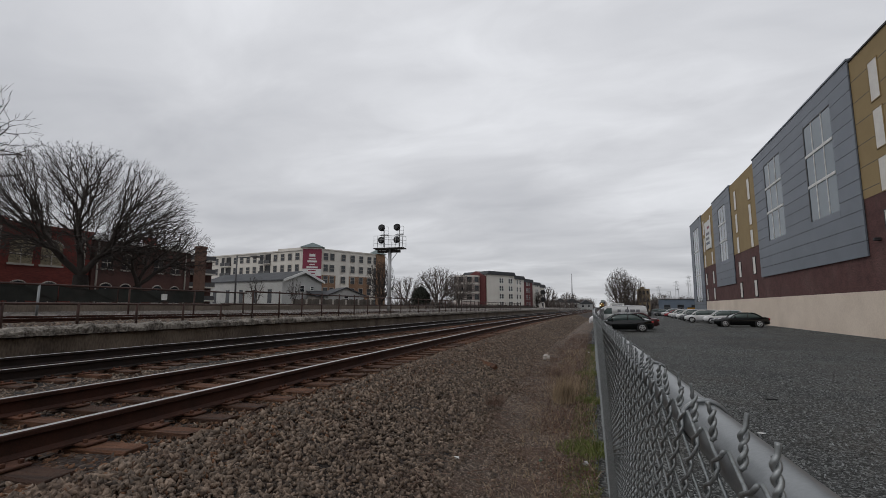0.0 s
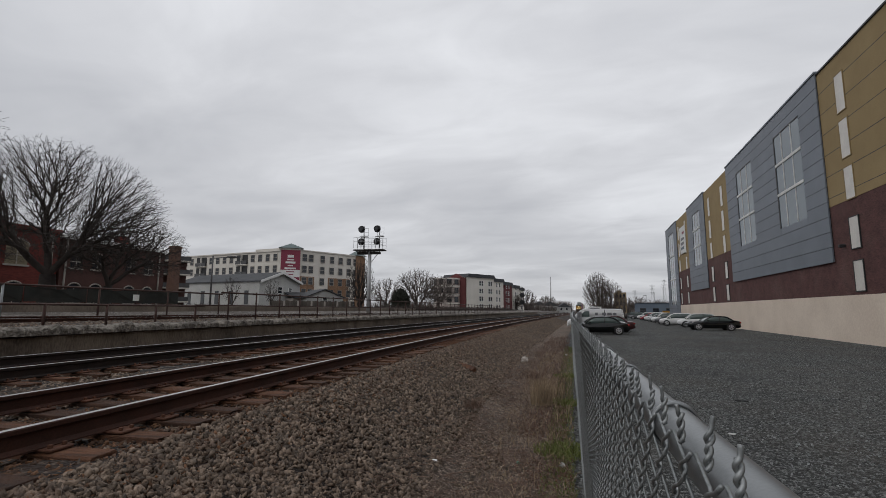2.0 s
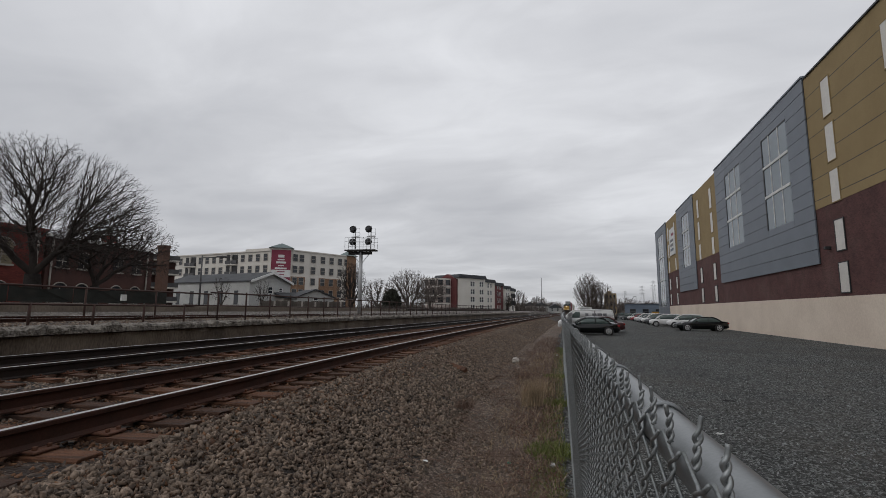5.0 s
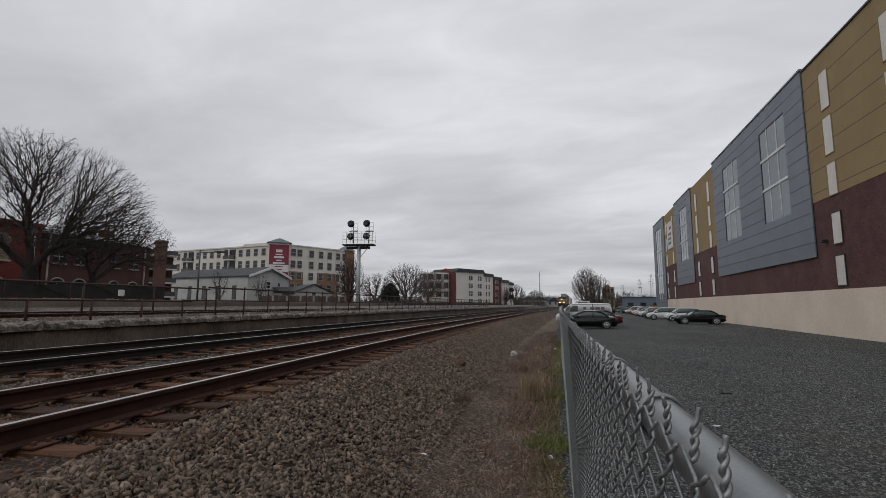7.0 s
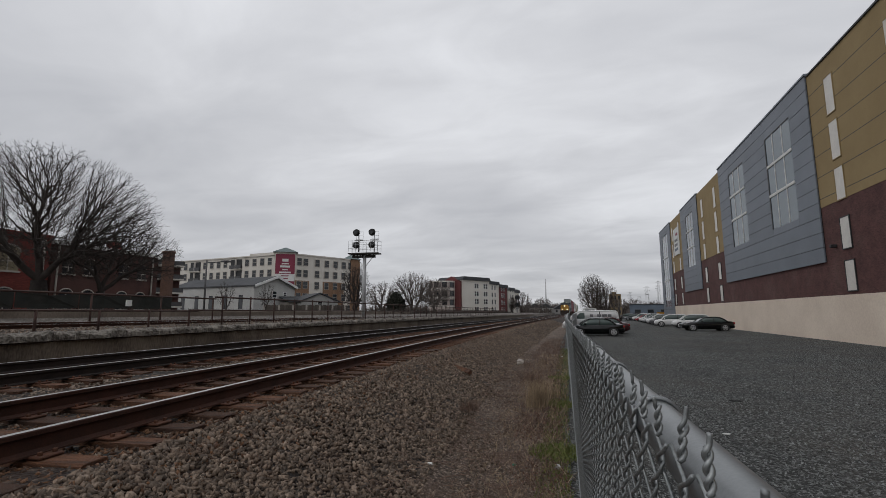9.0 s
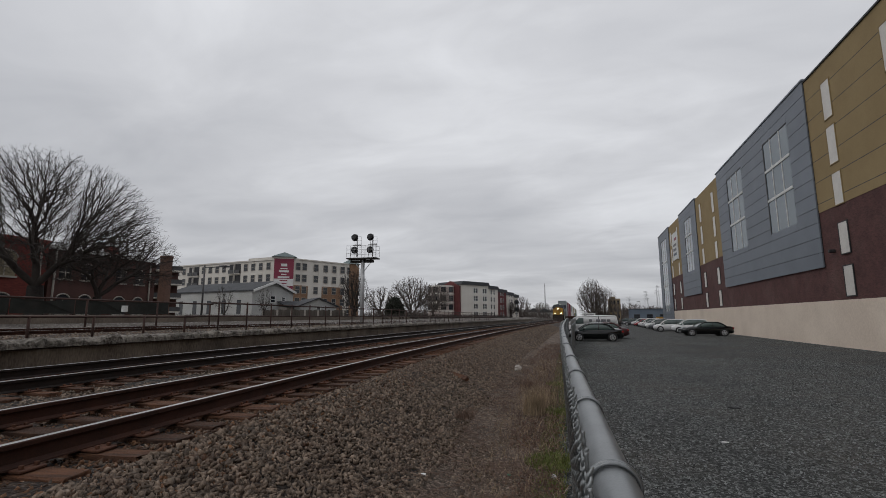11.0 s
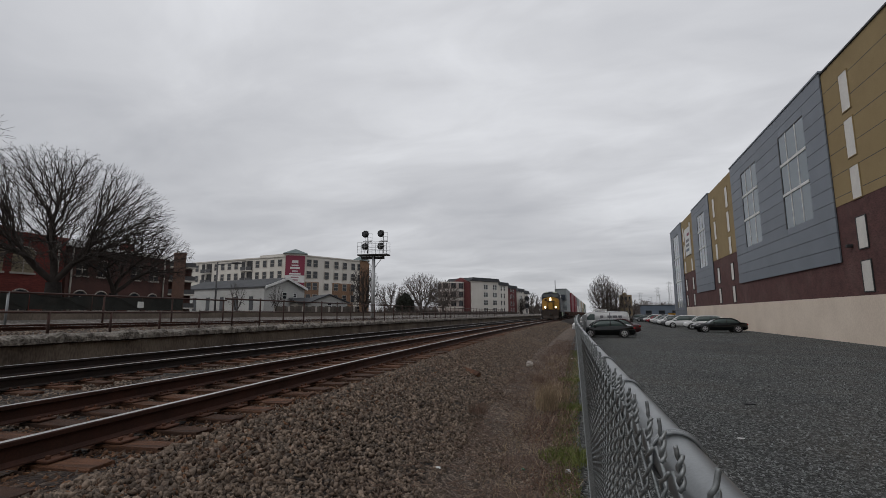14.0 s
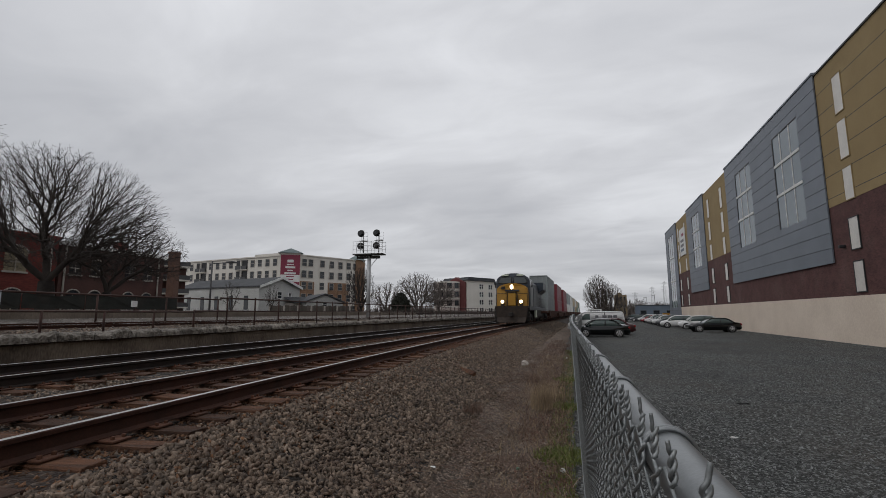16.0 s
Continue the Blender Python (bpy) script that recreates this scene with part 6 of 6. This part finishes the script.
                add_tube(bm, (x, y + s * 0.13, wr), (x + wr * 0.64 * math.cos(a), y + s * 0.13, wr + wr * 0.64 * math.sin(a)), 0.042, 0.05, sides=5)
            for k in range(16):
                a, b = 2 * math.pi * k / 16, 2 * math.pi * (k + 1) / 16
                add_tube(bm, (x + wr * 0.66 * math.cos(a), y + s * 0.128, wr + wr * 0.66 * math.sin(a)), (x + wr * 0.66 * math.cos(b), y + s * 0.128, wr + wr * 0.66 * math.sin(b)), 0.028, sides=4)
            part("rim", bm, M_alloy, ty)
    part("rear_bumper", box(body_st[0][0] - 0.03, body_st[0][0] + 0.2, -0.66, 0.66, 0.36, 0.56, 0.04), paint, c)
    part("front_bumper", box(body_st[-1][0] - 0.22, body_st[-1][0] + 0.03, -0.6, 0.6, 0.32, 0.5, 0.04), M_dark if kind == "suv" else paint, c)
    if kind == "van":
        part("windscreen", loft([(0.98, 0), (1.95, 1)], lambda s: [(s[0] + 0.03, -0.8, 2.02 - 0.72 * s[1]), (s[0] + 0.03, 0.8, 2.02 - 0.72 * s[1]), (s[0] + 0.07, 0.8, 2.05 - 0.72 * s[1]), (s[0] + 0.07, -0.8, 2.05 - 0.72 * s[1])]), M_carglass, c)
        for s in (-1, 1):
            part("side_window", prism([(0.55, 1.3), (1.6, 1.3), (1.0, 1.88), (0.55, 1.88)], "y", s * 0.9 - 0.03, s * 0.9 + 0.03), M_carglass, c)
            for x0, x1 in ((-2.1, -1.75), (-1.65, -1.2), (-1.1, -0.7), (-0.3, 0.0)):
                part("lettering", box(x0, x1, s * 0.9 - 0.035, s * 0.9 + 0.035, 1.48, 1.74), M_letter, c, "faded dark lettering bar")
    return c


M_carglass = glass_dark("car_glass", (0.09, 0.118, 0.112), 0.05)
M_tail = material("tail_lamp", (0.25, 0.012, 0.012), (0.32, 0.02, 0.02), rough=0.25, scale=5, fine=30, bump=0)
M_letter = material("faded_lettering", (0.1, 0.1, 0.11), (0.2, 0.2, 0.21), rough=0.6, scale=9, fine=40, bump=0)
P_black = enamel("black_paint", (0.003, 0.004, 0.004), 0.1)
P_white = enamel("white_car_paint", (0.6, 0.6, 0.6), 0.3)
P_silver = enamel("silver_paint", (0.3, 0.31, 0.32), 0.3)
P_grey = enamel("grey_paint", (0.09, 0.095, 0.1), 0.3)
P_red = enamel("red_paint", (0.28, 0.02, 0.03), 0.3)
P_maroon = enamel("maroon_paint", (0.05, 0.012, 0.014), 0.3)

car("sedan", P_black, "glossy black sedan parked facing the fence", (0.76, 41.9, 0), 184)
car("sedan", P_silver, "silver sedan parked beside the black one", (0.75, 45.4, 0), 184)
car("sedan", P_maroon, "dark maroon sedan parked in the fence row", (1.6, 47.0, 0), 184)
car("van", P_white, "white panel van with faded lettering", (0.35, 52.0, 0), 184, "van")
car("coupe", P_black, "black coupe parked beside the cream wall", (11.95, 54.9, 0), 183)
car("suv", P_white, "white crossover parked by the building", (12.2, 63.5, 0), 176)
car("suv", P_white, "white hatchback parked by the building", (10.9, 69.0, 0), 176)
car("suv", P_grey, "dark grey crossover parked by the building", (11.0, 75.0, 0), 176)
car("suv", P_white, "white car in the building row", (11.3, 81.5, 0), 178)
car("sedan", P_silver, "silver sedan in the building row", (11.4, 88, 0), 178)
car("suv", P_white, "white car in the building row", (11.6, 95, 0), 178)
car("sedan", P_red, "red car in the building row", (11.7, 103, 0), 178)
car("suv", P_white, "white car in the building row", (11.8, 111, 0), 178)
car("sedan", P_grey, "grey sedan at the end of the lot", (10.6, 117, 0), 178)
car("suv", P_black, "black car at the end of the lot", (11.6, 124, 0), 178)
car("sedan", P_silver, "silver car at the end of the lot", (9.6, 128, 0), 178)
car("suv", P_grey, "dark car at the end of the lot", (9.0, 120, 0), 178)

# ---- beyond the lot ----
board = thing("sign_board", "white board on posts behind the van", "sign", at=(0.45, 57.5, 0), turn=4)
part("panel", box(-0.75, 0.75, -0.05, 0.05, 1.4, 2.4), M_white, board)
for k in range(2):
    part("lettering", box(-0.55, 0.55, -0.062, -0.052, 1.8 + 0.32 * k, 1.95 + 0.32 * k), M_letter, board)
for x in (-0.65, 0.65):
    part("post", box(x - 0.05, x + 0.05, -0.05, 0.05, 0, 1.5), M_galv, board)
blue = thing("warehouse", "long low blue metal warehouse", "building")
bw, BL = wing(blue, (12.5, 150), (27.0, 147), 20, -0.3, 4.1, M_bluemetal)
part("roof", box(-0.2, BL + 0.2, -0.2, 20, 4.1, 4.3), M_roof, bw)
for k in range(4):
    window_on(bw, 1.5 + 3.5 * k, 3.0 + 3.5 * k, 1.2, 2.6, M_winframe, M_dglass)
tan = thing("tower_block", "tall tan block with a small roof house", "building")
tb, TL = wing(tan, (8.4, 180), (12.4, 180), 6, 0, 8.4, M_tantower)
part("roof_house", box(1.0, 2.4, 1, 4, 8.4, 9.2), M_tantower, tb)
for k in range(3):
    for x in (0.6, 1.8, 3.0):
        window_on(tb, x, x + 0.5, 1.5 + 2.5 * k, 2.7 + 2.5 * k, M_winframe, M_dglass)


def pylon(at, h):
    """A lattice power tower: four legs, cross-braces and three arms."""
    p = thing("power_pylon", "grey lattice power pylon on the skyline", "pylon", "power line", at=at)
    bm = bmesh.new()
    w = lambda z: 1.0 * (1 - z / h) + 0.3
    n = 7
    for k in range(n):
        z0, z1 = h * k / n, h * (k + 1) / n
        for sx, sy in ((-1, -1), (1, -1), (1, 1), (-1, 1)):
            add_tube(bm, (sx * w(z0), sy * w(z0), z0), (sx * w(z1), sy * w(z1), z1), 0.04, sides=4, caps=False)
        for s in (-1, 1):
            add_tube(bm, (-w(z0), s * w(z0), z0), (w(z1), s * w(z1), z1), 0.018, sides=3, caps=False)
            add_tube(bm, (w(z0), s * w(z0), z0), (-w(z1), s * w(z1), z1), 0.018, sides=3, caps=False)
    part("lattice", bm, M_sigpaint, p)
    for f in (0.72, 0.84, 0.95):
        bm = bmesh.new()
        z = h * f
        for s in (-1, 1):
            add_tube(bm, (0, 0, z + 0.5), (s * 1.7, 0, z), 0.05, sides=4)
            add_tube(bm, (0, 0, z - 0.4), (s * 1.7, 0, z), 0.04, sides=4)
        part("arm", bm, M_sigpaint, p)
    return p


for x, y, h in ((35.0, 300, 17), (41.5, 300, 20), (47.5, 305, 17), (58, 300, 23), (28, 330, 15), (64, 310, 20)):
    pylon((x, y, 0.2), h)
for x, y, h in ((24.0, 175, 10), (19.2, 160, 7.5), (27.5, 170, 11), (15.8, 150, 6.4), (30.0, 178, 8.5)):
    lp = thing("lamp_post", "thin grey lamp post beyond the lot", "lamp", "lamp posts", at=(x, y, 0))
    part("pole", tube((0, 0, 0), (0, 0, h), 0.11, 0.08), M_sigpaint, lp)
    part("head", box(-0.9, 0.1, -0.15, 0.15, h - 0.1, h + 0.06), M_sigpaint, lp)
slat = thing("slatted_fence", "grey slatted fence behind the parked cars", "fence")
for k in range(60):
    y = 24 + 0.55 * k
    x = fence_x(y) + 0.25 + 0.01 * k
    part("slat", box(x - 0.012, x + 0.012, y, y + 0.44, 0.0, 1.86), M_galv, slat)
part("slat_rail", tube((fence_x(24) + 0.25, 24, 1.5), (fence_x(57) + 0.85, 57, 1.5), 0.03), M_galv, slat)
tank = thing("utility_cabinet", "low yellow utility cabinet beyond the cars", "cabinet", at=(18.6, 128, 0))
part("case", box(-1.6, 1.6, -0.6, 0.6, 0, 1.9, 0.05), M_yellow, tank)
part("lid", box(-1.7, 1.7, -0.7, 0.7, 1.9, 2.0, 0.03), M_winframe, tank)
poster = part("poster", box(BX - 0.16, BX - 0.06, 87.2, 92.0, 11.9, 16.6), M_white, bld, "white poster with pale red and blue marks")
for z0, y0, y1, m in ((15.2, 88.0, 89.8, M_maroon), (12.6, 88.4, 91.2, M_bluemetal), (13.4, 88.4, 91.2, M_letter), (14.2, 88.2, 91.0, M_letter)):
    part("poster_mark", box(BX - 0.175, BX - 0.158, y0, y1, z0, z0 + 0.45), m, poster)
wl_lamp = part("wall_lamp", box(BX - 0.35, BX, 36.3, 36.55, 6.1, 6.3, 0.03), M_dark, bld, "small black wall lamp")

# ---- plants and litter along the fence ----
def by_fence(d0, d1, y0, y1, z=0.04, power=1.0):
    def place(rng, n):
        y = y0 + (y1 - y0) * rng.random(n) ** power
        d = rng.uniform(d0, d1, n)
        return np.array([(fence_x(b) - a, b, z) for a, b in zip(d, y)])
    return place


def clump(x, y, r, z=0.08):
    def place(rng, n):
        a, q = rng.uniform(0, 2 * math.pi, n), r * rng.random(n) ** 0.7
        return np.stack([x + q * np.cos(a), y + q * np.sin(a), np.full(n, z)], 1)
    return place


brush("green_weeds", "patchy green weeds at the foot of the fence", 7000, by_fence(0.02, 0.42, 4.5, 26, 0.03, 1.2), 0.055, M_green, 51, 0.004, 0.9, "weeds")
brush("green_weeds", "small green clump of weeds by the fence", 1200, clump(-0.42, 6.9, 0.42, 0.04), 0.08, M_green, 52, 0.005, 0.9, "weeds")
brush("green_weeds", "small green clump of weeds by the fence", 700, clump(-0.5, 10.4, 0.36, 0.04), 0.08, M_green, 53, 0.005, 0.9, "weeds")
brush("green_weeds", "small green clump of weeds by the fence", 700, clump(-0.75, 14.5, 0.4, 0.04), 0.08, M_green, 54, 0.005, 0.9, "weeds")
brush("dry_grass_tuft", "tall tuft of straw-coloured dry grass", 420, clump(-1.0, 9.9, 0.22), 0.55, M_straw, 55, 0.004, 0.35, "grass")
brush("dry_grass_tuft", "thin tuft of dry grass", 140, clump(-0.9, 11.2, 0.35), 0.4, M_straw, 56, 0.004, 0.5, "grass")
brush("dry_grass", "scattered dry grass on dirt beside the fence", 6500, by_fence(0.2, 1.9, 3.0, 30, 0.05, 1.2), 0.13, M_weed, 57, 0.003, 1.3, "grass")
brush("dead_weeds", "brown dead weeds along the dirt strip", 2300, by_fence(0.2, 1.5, 7.5, 34, 0.05, 0.8), 0.22, M_weed, 58, 0.0035, 0.8, "weeds")
brush("dead_weed_clump", "dark dead weed clump on the stone shoulder", 150, clump(-1.98, 8.1, 0.17, 0.30), 0.17, M_weed, 59, 0.004, 0.9, "weeds")
brush("dead_weed_clump", "dark dead weed clump by the path", 120, clump(-1.55, 13.2, 0.16, 0.12), 0.25, M_weed, 60, 0.004, 0.9, "weeds")
brush("dry_grass", "pale straw strands lying along the fence foot", 2600, by_fence(0.05, 1.2, 2.6, 22, 0.05, 1.2), 0.16, M_straw, 62, 0.003, 1.6, "grass")
brush("leaf_litter", "reddish brown fallen leaves under the fence", 8000, by_fence(0.05, 1.4, 2.4, 15, 0.045, 1.2), 0.018, M_leaf, 61, 0.012, 2.2, "leaves")


def fallen_twigs(n, seed):
    """Short thin dead stems lying flat on the dirt."""
    rnd = random.Random(seed)
    bm = bmesh.new()
    for _ in range(n):
        y = 2.6 + 16 * rnd.random() ** 1.4
        x = fence_x(y) - rnd.uniform(0.1, 1.9)
        a, l = rnd.uniform(0, 6.28), rnd.uniform(0.08, 0.3)
        z = section_z(x - TRACK_1 - bend(y)) + 0.02
        mid = (x + l * 0.5 * math.cos(a), y + l * 0.5 * math.sin(a), z + rnd.uniform(0.01, 0.04))
        end = (x + l * math.cos(a + 0.25), y + l * math.sin(a + 0.25), z + rnd.uniform(0, 0.02))
        add_tube(bm, (x, y, z), mid, 0.004, 0.0032, 3, False)
        add_tube(bm, mid, end, 0.0032, 0.002, 3, False)
    return tagged(part("fallen_twigs", bm, M_weed), "thin dead stems and twigs lying on the dirt", "twigs", kind="stuff")


fallen_twigs(1500, 71)


def scrap(name, label, at, size, mat, seed, category="litter"):
    """A crumpled lump of rubbish."""
    rnd = random.Random(seed)
    bm = bmesh.new()
    bmesh.ops.create_icosphere(bm, subdivisions=2, radius=1.0)
    for v in bm.verts:
        k = rnd.uniform(0.6, 1.15)
        v.co = Vector((v.co.x * size[0] * k, v.co.y * size[1] * k, v.co.z * size[2] * k))
    ob = part(name, bm, mat)
    ob.location = at
    return tagged(ob, label, category)


M_greenscrap = material("green_plastic", (0.01, 0.16, 0.1), (0.02, 0.22, 0.14), rough=0.4, scale=5, fine=30, bump=0)
scrap("plastic_bag", "crumpled white plastic bag on the dirt", (-2.15, 15.9, 0.34), (0.13, 0.12, 0.10), M_trim, 1)
scrap("paper_scrap", "small white scrap of paper on dirt", (-1.72, 5.2, 0.30), (0.035, 0.025, 0.012), M_white, 2)
scrap("paper_scrap", "small white scrap on the gravel lot", (2.1, 8.85, 0.012), (0.06, 0.03, 0.015), M_white, 3)
scrap("wood_scrap", "short dark strip of wood on gravel", (3.08, 12.05, 0.02), (0.14, 0.03, 0.02), M_dark, 4)
scrap("paper_scrap", "white scrap of paper by the shoulder", (-1.2, 4.2, 0.12), (0.03, 0.03, 0.012), M_white, 5)
scrap("bottle_cap", "small green plastic scrap on the dirt", (-0.92, 6.1, 0.09), (0.03, 0.022, 0.015), M_greenscrap, 7)
scrap("paper_scrap", "small white scrap by the fence foot", (-1.05, 21.0, 0.08), (0.06, 0.05, 0.03), M_white, 8)
scrap("can", "small pale crushed can by the fence", (-0.4, 6.3, 0.05), (0.04, 0.03, 0.03), M_alloy, 6)
plank = part("tie_scrap", box(-0.07, 0.07, -0.6, 0.6, 0, 0.1, 0.01), M_tie)
plank.matrix_basis = pose(-3.3, 12.0, 0.50, 8, -30, 52)
tagged(plank, "dark broken piece of wood on the ballast slope", "wood")


def train_pose(y, lift):
    return pose(TRACK_1 + bend(y), y, RAIL_TOP + dip(y) + lift, 0, 0, bend_turn(y))


def motions():
    """The train rolls towards the camera at a steady 18.5 metres a second."""
    for ob, back, lift, _ in MOVING:
        walk(ob, [(t, train_pose(40.8 + 18.5 * (16 - t) + back, lift)) for t in range(17)])


motions()
